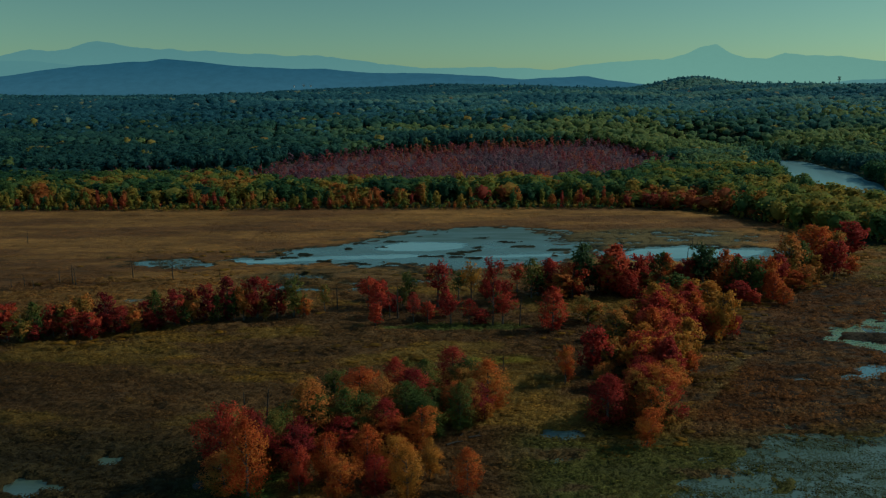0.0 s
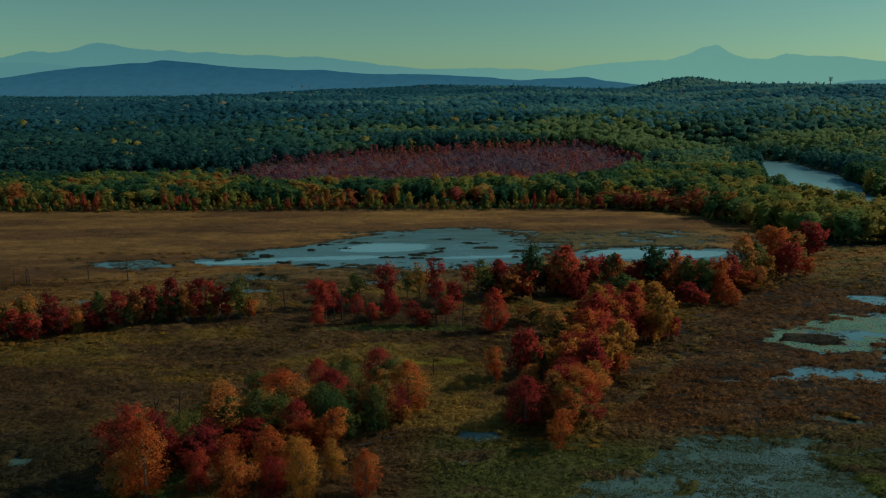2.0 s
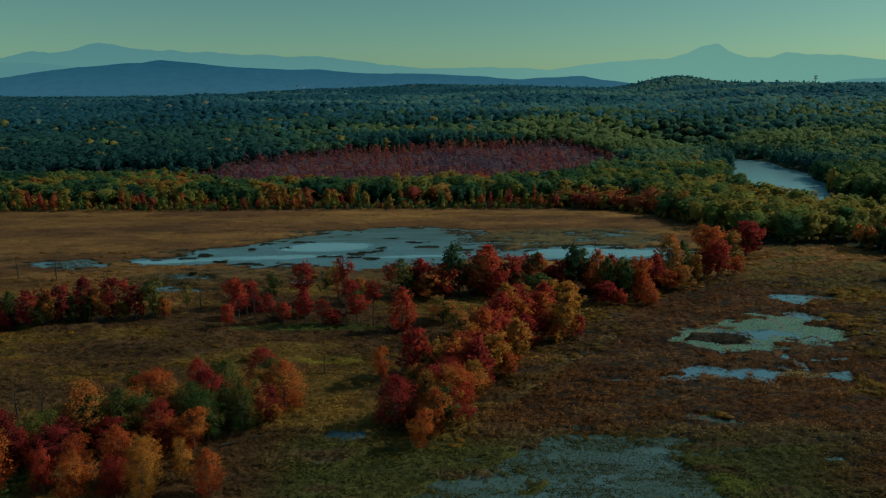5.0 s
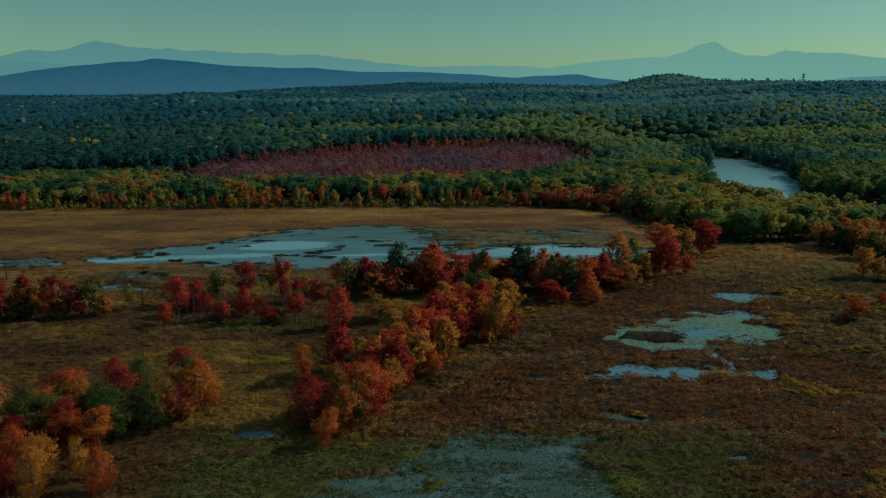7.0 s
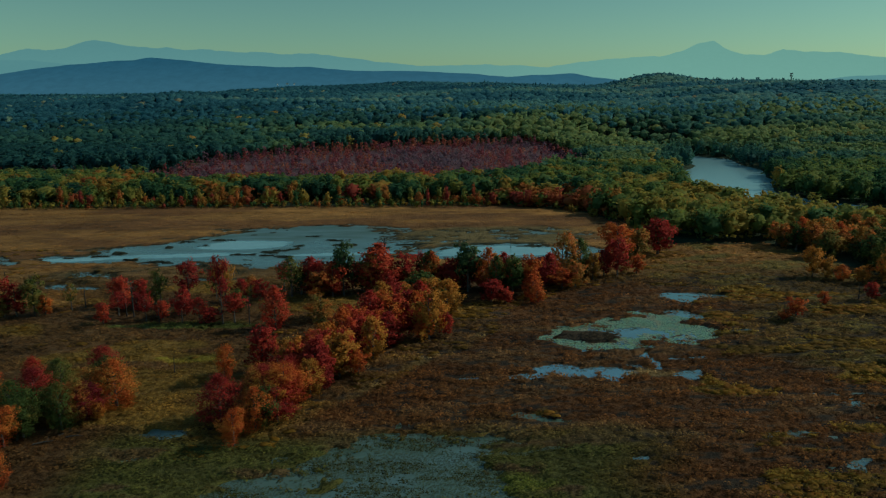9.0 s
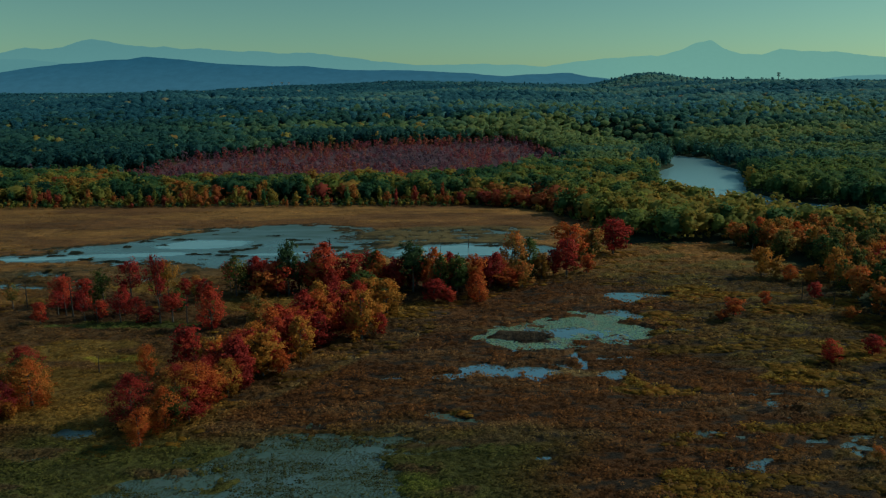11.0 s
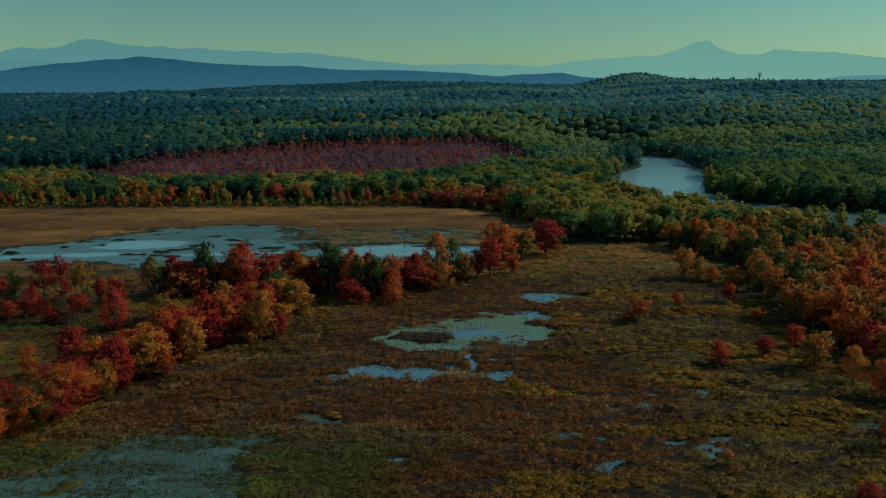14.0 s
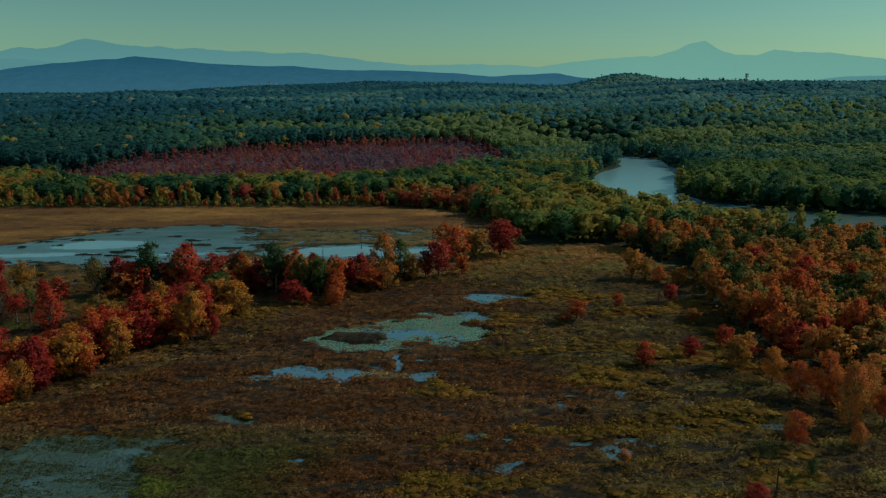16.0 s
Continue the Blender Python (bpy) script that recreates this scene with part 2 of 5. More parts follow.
white_paint, n, l, b = material("white_siding", 0.6)
l.new(ramp(n, l, noise_tex(n, l, 0.5, 3.0, position(n).outputs["Position"]), [(0.3, (0.68, 0.68, 0.66)), (0.7, (0.82, 0.82, 0.80))]), b.inputs["Base Color"])
slate, n, l, b = material("grey_roofing", 0.8)
l.new(ramp(n, l, noise_tex(n, l, 0.8, 3.0, position(n).outputs["Position"]), [(0.3, (0.09, 0.09, 0.10)), (0.7, (0.15, 0.15, 0.16))]), b.inputs["Base Color"])
steel, n, l, b = material("galvanised_steel", 0.5)
l.new(ramp(n, l, noise_tex(n, l, 1.5, 3.0, position(n).outputs["Position"]), [(0.3, (0.10, 0.11, 0.11)), (0.7, (0.17, 0.18, 0.18))]), b.inputs["Base Color"])
b.inputs["Metallic"].default_value = 0.6


# ---- the plan ----
def lattice(ix, iy, seed):
    v = np.sin(ix * 127.1 + iy * 311.7 + seed * 74.7) * 43758.5453
    return v - np.floor(v)


def value_noise(x, y, size, seed):
    u, v = np.asarray(x) / size, np.asarray(y) / size
    iu, iv = np.floor(u), np.floor(v)
    fu, fv = u - iu, v - iv
    fu, fv = fu * fu * (3 - 2 * fu), fv * fv * (3 - 2 * fv)
    a, b2 = lattice(iu, iv, seed), lattice(iu + 1, iv, seed)
    c2, d = lattice(iu, iv + 1, seed), lattice(iu + 1, iv + 1, seed)
    return (a * (1 - fu) + b2 * fu) * (1 - fv) + (c2 * (1 - fu) + d * fu) * fv


def fbm(x, y, size, seed, octaves=4):
    """Noise about 0, within about -1 and 1."""
    s, a = 0.0, 1.0
    for k in range(octaves):
        s = s + a * (value_noise(x, y, size / 2 ** k, seed + 17 * k) - 0.5)
        a *= 0.55
    return s * 1.25


def smooth(v, a, b2):
    t = np.clip((v - a) / (b2 - a), 0, 1)
    return t * t * (3 - 2 * t)


def along(x, y, line):
    """Distance from a broken line, and the width that it has there."""
    best, wide = np.full(np.shape(x), 1e9), np.zeros(np.shape(x))
    for (x0, y0, w0), (x1, y1, w1) in zip(line, line[1:]):
        dx, dy = x1 - x0, y1 - y0
        k = np.clip(((x - x0) * dx + (y - y0) * dy) / (dx * dx + dy * dy), 0, 1)
        d = np.hypot(x - x0 - k * dx, y - y0 - k * dy)
        wide = np.where(d < best, w0 + k * (w1 - w0), wide)
        best = np.minimum(best, d)
    return best, wide


RIVER = [(228, 622, 7), (244, 606, 10), (266, 565, 12), (253, 500, 22), (232, 443, 27), (217, 390, 24), (220, 345, 27), (250, 305, 31), (285, 292, 31), (345, 274, 36), (520, 232, 42)]
# pools: middle, half lengths, raggedness
FAR_POOLS = [
    (6, 260, 42, 31, 0.6), (-22, 250, 34, 17, 0.5), (-52, 241, 21, 6, 0.5), (86, 249, 33, 12, 0.5), (22, 291, 28, 9, 0.9),
    (-22, 214, 28, 14, 2.3), (76, 277, 46, 12, 2.1), (-92, 236, 15, 6.5, 0.9), (10, 219, 18, 8, 2.2), (-86, 191, 10, 2.6, 0.4), (131, 192, 7.5, 4.4, 1.1),
]
LILY_POOLS = [
    (101, 160, 13, 8.5, 0.6), (115, 166, 13, 11, 0.8), (121, 175, 9, 5.5, 0.9), (107.8, 146, 0.9, 5.5, 0.3), (83.5, 137.4, 5.5, 2.2, 0.6), (89, 141, 6, 3.0, 0.6), (96.5, 138.4, 5.5, 2.9, 0.6),
    (115, 137.3, 3.6, 2.0, 0.9), (103.5, 141, 2.4, 0.9, 0.6), (68, 137, 2.2, 0.7, 0.6), (151, 127.5, 10, 4.0, 2.2), (138, 121, 7, 2.0, 2.0), (133.6, 164, 6, 0.8, 0.8), (115, 147, 3.4, 1.5, 2.2),
]
NEAR_POOLS = [
    (65, 107, 13, 6.5, 0.9), (57, 98, 15, 6.5, 1.0), (66, 98, 10, 6, 0.9), (50, 90, 14, 6, 1.0), (38, 97, 4, 1.6, 1.5), (84, 116.8, 3.4, 1.2, 1.3),
    (82.3, 106.6, 4, 1.0, 1.0), (19, 104, 3.2, 2.0, 0.8), (20, 113, 3, 1.4, 0.6), (-60, 98, 5, 2.2, 0.6), (-51, 105, 2.6, 1.0, 0.6), (175, 115, 4.0, 1.0, 0.8),
    (145.5, 108, 9, 3.0, 2.2), (94, 104, 2.5, 1.0, 1.2), (160, 116, 9, 2.6, 2.0), (125, 112, 6, 2.0, 2.0), (128.5, 101.8, 5, 1.8, 2.2),
]
POOLS = FAR_POOLS + LILY_POOLS + NEAR_POOLS
PADS = [(106, 165, 24, 15), (58, 101, 34, 18)]


MATS = [(-40.3, 239.0, 5), (-28.9, 235.7, 7), (-16.9, 231.1, 6), (-29.7, 268.2, 3), (-18.5, 272.3, 3.5), (-4.1, 247.6, 4), (4.1, 250.1, 6), (4.3, 245.2, 5), (10.8, 242.6, 4), (11.5, 259.7, 3), (-13.5, 272.2, 2), (-9.7, 228.7, 3), (8.1, 254.6, 4), (19.6, 234.7, 4), (1.5, 252.0, 4), (-52, 244, 4), (-62, 243, 3), (-46, 247.5, 3), (30, 262, 5), (40, 255, 4), (52, 262, 6), (24, 270, 5), (66, 256, 4), (80, 262, 5), (96, 258, 4), (14, 276, 4), (-22, 262, 2.4), (-35, 258, 2)]


def mat_mask(x, y):
    """Above 0 on the dark sedge mats of the far pool."""
    x, y = x + 4 * fbm(x, y * 1.5, 12.0, 1, 4), y + 2.8 * fbm(x, y * 1.2, 8.0, 2, 4)
    n1, best = fbm(x, y * 2.2, 8.0, 3, 5), np.full(np.shape(x), -1.0)
    for cx, cy, a in MATS:
        best = np.maximum(best, np.where(np.abs(x - cx) < 9, 1 - ((x - cx) / a) ** 2 - ((y - cy) / 1.3) ** 2 + 0.8 * n1, -1))
    return best


def pool_depth(x, y):
    """Above 0 inside a pool, about 1 in its middle."""
    mats = mat_mask(x, y)
    x, y = x + 4 * fbm(x, y * 1.5, 12.0, 1, 4), y + 2.8 * fbm(x, y * 1.2, 8.0, 2, 4)
    n1, n2 = fbm(x, y * 2.2, 8.0, 3, 5), fbm(x, y * 2.4, 26.0, 8, 3)
    n3, n4 = fbm(x, y * 1.7, 2.6, 14, 3), np.where(y > 196, fbm(x * 0.6, y * 1.3, 5.5, 16, 3), fbm(x, y * 1.5, 2.0, 16, 2))
    best = np.full(np.shape(x), -9.0)
    for cx, cy, a, b2, rag in POOLS:
        e = 1 - ((x - cx) / a) ** 2 - ((y - cy) / b2) ** 2
        best = np.maximum(best, np.where(e > -3, np.where(rag > 1.9, 0.5 * e + 0.6 * n1 + 2.8 * n4 - (1.35 if cx == 76 else 1.08), e + rag * (1.1 * n1 + 0.5 * n2) + (1.0 if cy < 112 else 0.45) * n3), -9))
    island = 1 - ((x - 100) / 7.5) ** 2 - ((y - 159.8) / 3.4) ** 2 + 0.8 * n1
    island = np.maximum(island, mats)
    return np.where(island > 0.1, -0.5, best)


def river_depth(x, y):
    d, w = along(x, y, RIVER)
    return (w + 5 * fbm(x, y, 40.0, 5, 3) - d) / 6


def wood_edge(y):
    """The x at which the wood begins, seen along y."""
    near = np.interp(y, [60, 88, 104, 118, 135, 160, 176, 210, 232, 258.9], [240, 206, 199, 197, 193, 187, 186, 195, 188, 182])
    far = np.interp(y, [259, 300, 333, 349, 353], [143, 141, 122, 88, -900])
    return np.where(y < 259, near, far)


def clearing(x, y):
    """Above 0 in the red maple swamp behind the first wood."""
    back = np.interp(x, [-130, -110, -85, -40, 8, 34, 91, 132, 150, 162], [525, 540, 556, 580, 588, 600, 613, 620, 605, 540])
    front = np.interp(x, [55, 95, 118, 142], [402, 420, 445, 485])
    swamp = np.minimum(np.minimum((x + 117) / 22, (160 - x) / 22), np.minimum((back - y) / 40, (y - front) / 30))
    gap = np.where(x < -90, 0.5 - ((y - 462) / 26) ** 2, -9.0)
    return np.minimum(np.maximum(swamp, gap), 0.8) + 0.3 * fbm(x, y, 50.0, 31, 4)


def wooded(x, y):
    return (x > wood_edge(y) + 4 * fbm(x, y, 22.0, 21, 3)) & (river_depth(x, y) < -0.25)


def terrain(x, y):
    calm = 1 - smooth(river_depth(x, y), -9, -1)
    rise = np.interp(y, [480, 800, 1300, 2200, 5000], [0, 18, 27, 33, 33])
    amp = np.interp(x, [-480, -213, -76, 60, 240, 306, 370, 433, 497, 600, 900], [3, 17, 23, 22, 20, 17, 22, 23, 25, 25, 24])
    swell = smooth(y, 560, 880) * (1 - smooth(y, 1250, 1750))
    knob = 14 * np.exp(-((x - 395) / 62) ** 2 - ((y - 1190) / 90) ** 2)
    fold = 6 * smooth(y, 540, 680) * (1 - smooth(y, 950, 1150)) * fbm(x * 0.4, y, 100.0, 46, 3)
    return calm * (rise + fold + amp * swell + knob + smooth(y, 600, 900) * (5 * fbm(x, y, 260.0, 41, 3) + 6 * fbm(x, y, 800.0, 44, 2)))


def ground_height(x, y):
    pool = np.where(y < 330, pool_depth(x, y), -1.0)
    low = 0.32 + 0.30 * fbm(x, y * 1.4, 5.0, 11, 4) + 0.2 * fbm(x, y, 25.0, 12, 2)
    low = np.where(y < 330, np.maximum(low, 0.12), 0.6)
    low = low + np.where(y < 230, (0.12 + 0.43 * np.maximum(smooth(x, 122, 150), 1 - smooth(x, 20, 35))) * smooth(fbm(x, y * 2.6, 13.0, 55, 4), 0.03, 0.16), 0)
    bank = smooth(pool, -0.16, 0.10)
    low = low * (1 - bank) - 0.35 * bank
    rv = smooth(river_depth(x, y), -0.4, 0.5)
    return (low + terrain(x, y)) * (1 - rv) - 1.5 * rv


def spine_side(y):
    """The x at which the spine of maples gives way to the rust marsh."""
    return np.interp(y, [60, 108, 125, 140, 160, 185, 205, 240], [34, 36, 44, 54, 70, 78, 105, 140])


def stand_height(x, y):
    """How tall and tussocky the growth stands: low grass in the west, a mat by the near pool, full tussocks in the rust marsh."""
    west = smooth(spine_side(y) - 6 - x, 0, 14)
    mat = (1 - smooth(y, 107, 118)) * smooth(x, 6, 16) * (1 - smooth(x, 86, 108))
    return 1 - 0.55 * np.maximum(west, mat)


def tussock_gap(x, y):
    """Above 0 in the dark gaps that run between the tussocks of the rust marsh."""
    return (stand_height(x, y) > 0.7) * (y < 215) * (-fbm(x * 0.4, y * 1.4, 1.3, 71, 2) - 0.20)


def gold_drift(x, y):
    """Above 0 in the long drifts of gold shrubs in the east of the marsh."""
    d = fbm(x * 0.42, y * 1.3, 7.0, 62, 4) - 0.15 + 0.1 * smooth(y, 116, 126) * (1 - smooth(y, 158, 176)) - 0.06 * (1 - smooth(y, 104, 118))
    return d - 0.6 * (1 - smooth(x + 14 * fbm(x, y, 30.0, 65, 2), 106, 128)) - 0.3 * smooth(y, 190, 215)


def stand_colour(x, y):
    """Tint of the growth at a place: rust shrubs, straw grass, olive sedge, gold ferns, moss and wood floor."""
    def put(c, w, tint):
        return c * (1 - w[..., None]) + np.array(tint) * w[..., None]
    a, b2, c3 = fbm(x * 0.7, y * 2.2, 26.0, 51, 4), fbm(x, y * 2.6, 13.0, 55, 4), fbm(x, y * 2.0, 60.0, 58, 3)
    c = np.zeros((*np.shape(x), 3)) + np.array((0.122, 0.066, 0.023))
    c = put(c, smooth(a, 0.05, 0.25), (0.168, 0.100, 0.020))
    c = put(c, smooth(-a, 0.05, 0.3), (0.100, 0.054, 0.020))
    meadow = smooth(y + 14 * c3, 205, 235) * (1 - smooth(y, 340, 360))
    meadow = np.maximum(meadow, smooth(y - (182 + 0.1 * x), 0, 14) * smooth(-x, 20, 45) * (1 - smooth(y, 340, 360)))
    c = put(c, meadow, (0.268, 0.134, 0.036))
    c = put(c, meadow * smooth(fbm(x * 0.35, y * 2.0, 22.0, 73, 4), -0.05, 0.3), (0.165, 0.078, 0.025))
    c = put(c, meadow * smooth(1 - ((x - 76) / 52) ** 2 - ((y - 278) / 22) ** 2 + 0.6 * a, 0, 0.5), (0.135, 0.100, 0.040))
    c = put(c, meadow * smooth(1 - ((x + 20) / 50) ** 2 - ((y - 214) / 20) ** 2 + 0.6 * a, 0, 0.5), (0.110, 0.072, 0.028))
    side = spine_side(y)
    right = smooth(x - side + 4 * a, 0, 6)
    rust = right * (1 - smooth(x + 26 * c3, 128, 160)) * (1 - smooth(y + 20 * c3, 205, 228))
    c = put(c, rust, (0.114, 0.049, 0.015))
    c = put(c, rust * smooth(b2, 0.1, 0.4), (0.117, 0.062, 0.024))
    c = put(c, right * (1 - rust) * (1 - smooth(y, 205, 240)), (0.104, 0.064, 0.019))
    c = put(c, right * (1 - rust) * smooth(b2, 0.08, 0.25), (0.120, 0.088, 0.022))
    c = put(c, right * smooth(gold_drift(x, y), -0.02, 0.08), (0.180, 0.112, 0.017))
    c = put(c, right * (1 - smooth(x - side, 3.5, 6)) * smooth(x - side, 1, 3) * smooth(y, 120, 132) * (1 - smooth(y, 160, 172)), (0.239, 0.166, 0.062))
    near = (1 - smooth(y + 9 * a, 107, 118)) * smooth(x, 6, 16) * (1 - smooth(x + 20 * c3, 86, 108))
    c = put(c, near, (0.082, 0.080, 0.019))
    c = put(c, near * smooth(b2, 0.15, 0.4), (0.083, 0.054, 0.022))
    # ground in the gaps between tussocks, tinted dark
    c = put(c, smooth(tussock_gap(x, y), 0.0, 0.08), (0.030, 0.022, 0.014))
    c = put(c, smooth(1 - ((x - 74) / 9) ** 2 - ((y - 96.3) / 2.8) ** 2 + 0.9 * b2, 0, 0.9), (0.115, 0.122, 0.020))
    c = put(c, smooth(1 - ((x - 106) / 9) ** 2 - ((y - 137.3) / 2.4) ** 2 + 0.7 * b2, 0, 0.5), (0.20, 0.14, 0.062))
    c = put(c, smooth(1 - ((x - 14) / 9) ** 2 - ((y - 146.5) / 4) ** 2 + 0.8 * b2, 0.1, 0.6), (0.26, 0.205, 0.024))
    c = put(c, smooth(1 - ((x - 5) / 26) ** 2 - ((y - 169) / 4) ** 2 + 0.8 * b2, 0.1, 0.6), (0.081, 0.090, 0.019))
    c = put(c, smooth(1 - ((x + 33) / 13) ** 2 - ((y - 95) / 5) ** 2 + 0.8 * b2, 0.1, 0.6), (0.075, 0.130, 0.027))
    c = put(c, smooth(1 - ((x - 169) / 7) ** 2 - ((y - 97.5) / 3) ** 2 + 0.9 * b2, 0.1, 0.6), (0.125, 0.118, 0.018))
    c = put(c, smooth(clearing(x, y), -0.1, 0.2), (0.123, 0.068, 0.076))
    c = put(c, smooth(1 - ((x - 100) / 9.5) ** 2 - ((y - 159.8) / 4.6) ** 2, 0.0, 0.3), (0.056, 0.041, 0.025))
    c = put(c, smooth(pool_depth(x, y), -0.5, -0.1) * smooth(y, 196, 210) * (y < 330), (0.040, 0.038, 0.020))
    c = put(c, smooth(mat_mask(x, y), -0.8, 0.0) * (y > 222), (0.020, 0.024, 0.013))
    # front-left corner: clump shadow and edge falloff put into the tint
    c = put(c, smooth(-x + 6 * a, 20, 48) * (1 - smooth(y, 104, 128)), (0.042, 0.032, 0.013))
    # growth tinted darker towards the west
    c = c * (1 - 0.24 * smooth(-x, 40, 90) * (y < 350))[..., None]
    floor = np.where((wooded(x, y) | (y > 360) | (river_depth(x, y) > -2)) & (clearing(x, y) < 0), 1.0, 0.0)
    c = put(c, floor, (0.030, 0.044, 0.022))
    # ground under the far woods: lighter, bluer tint in place of haze
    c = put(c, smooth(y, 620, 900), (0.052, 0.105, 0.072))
    return np.clip(c * (1 + 0.35 * b2[..., None] + 0.2 * a[..., None]), 0.005, 0.6)


# ---- mesh helpers ----
def mesh_from(name, verts, faces, mat, tint=None, tone=None, normals=None):
    """A mesh of equal-sided faces from arrays; tint is a colour for each corner point, tone a number."""
    verts, faces = np.asarray(verts, np.float32), np.asarray(faces, np.int32)
    me = bpy.data.meshes.new(name)
    k = faces.shape[1]
    me.vertices.add(len(verts))
    me.vertices.foreach_set("co", verts.ravel())
    me.loops.add(faces.size)
    me.loops.foreach_set("vertex_index", faces.ravel())
    me.polygons.add(len(faces))
    me.polygons.foreach_set("loop_start", np.arange(0, faces.size, k, dtype=np.int32))
    me.polygons.foreach_set("loop_total", np.full(len(faces), k, np.int32))
    if tint is not None:
        at = me.attributes.new("tint", "FLOAT_COLOR", "POINT")
        at.data.foreach_set("color", np.c_[tint, np.ones(len(tint))].astype(np.float32).ravel())
    if tone is not None:
        at = me.attributes.new("tone", "FLOAT", "POINT")
        at.data.foreach_set("value", np.asarray(tone, np.float32))
    me.materials.append(mat)
    me.update(calc_edges=True)
    if normals is not None:
        me.polygons.foreach_set("use_smooth", np.ones(len(faces), bool))
        at = me.attributes.new("custom_normal", "FLOAT_VECTOR", "POINT")
        at.data.foreach_set("vector", np.asarray(normals, np.float32).ravel())
    return me


def part(name, bm, mat, parent=None, label=""):
    me = bpy.data.meshes.new(name)
    bm.to_mesh(me)
    bm.free()
    me.materials.append(mat)
    ob = new(name, me)
    ob.parent = parent
    return tagged(ob, label=label)


def tube(bm, path, radii, sides=6):
    """A tapered limb along a path."""
    rings = []
    for i, p in enumerate(path):
        p = Vector(p)
        way = (Vector(path[min(i + 1, len(path) - 1)]) - Vector(path[max(i - 1, 0)])).normalized()
        u = way.orthogonal().normalized()
        w = way.cross(u)
        rings.append([bm.verts.new(p + (u * math.cos(a) + w * math.sin(a)) * radii[i]) for a in [2 * math.pi * k / sides for k in range(sides)]])
    for r0, r1 in zip(rings, rings[1:]):
        for k in range(sides):
            bm.faces.new((r0[k], r0[(k + 1) % sides], r1[(k + 1) % sides], r1[k]))
    bm.faces.new(rings[-1])
    bm.faces.new(rings[0][::-1])


def box(bm, x0, y0, z0, x1, y1, z1):
    v = [bm.verts.new(p) for p in ((x0, y0, z0), (x1, y0, z0), (x1, y1, z0), (x0, y1, z0), (x0, y0, z1), (x1, y0, z1), (x1, y1, z1), (x0, y1, z1))]
    for f in ((3, 2, 1, 0), (4, 5, 6, 7), (0, 1, 5, 4), (1, 2, 6, 5), (2, 3, 7, 6), (3, 0, 4, 7)):
        bm.faces.new([v[i] for i in f])


def unit(v):
    return v / np.maximum(np.linalg.norm(v, axis=-1, keepdims=True), 1e-6)


def leaf_quads(rng, centres, outward, size, jitter=0.8, soft=0.3):
    """Little bent leaf sprays at the centres, turned roughly outward, with the soft shading of a mass of leaves."""
    k = len(centres)
    outward = unit(outward)
    nrm = unit(outward + rng.normal(0, jitter, (k, 3)))
    u = unit(np.cross(nrm, rng.normal(0, 1, (k, 3))))
    w = np.cross(nrm, u)
    s = (size * rng.uniform(0.65, 1.35, k))[:, None]
    a, b2 = rng.uniform(0.3, 0.6, (k, 1)), rng.uniform(0.3, 0.6, (k, 1))
    v = np.stack([centres - u * s * 0.6, centres - w * s * a - nrm * s * 0.1, centres + u * s * 0.6, centres + w * s * b2 - nrm * s * 0.1], 1)
    away = (nrm * outward).sum(1) < 0
    v[away] = v[away][:, ::-1]
    shade = unit(outward + rng.normal(0, soft, (k, 3)))
    return v.reshape(-1, 3), np.arange(4 * k).reshape(k, 4), np.repeat(shade, 4, 0)


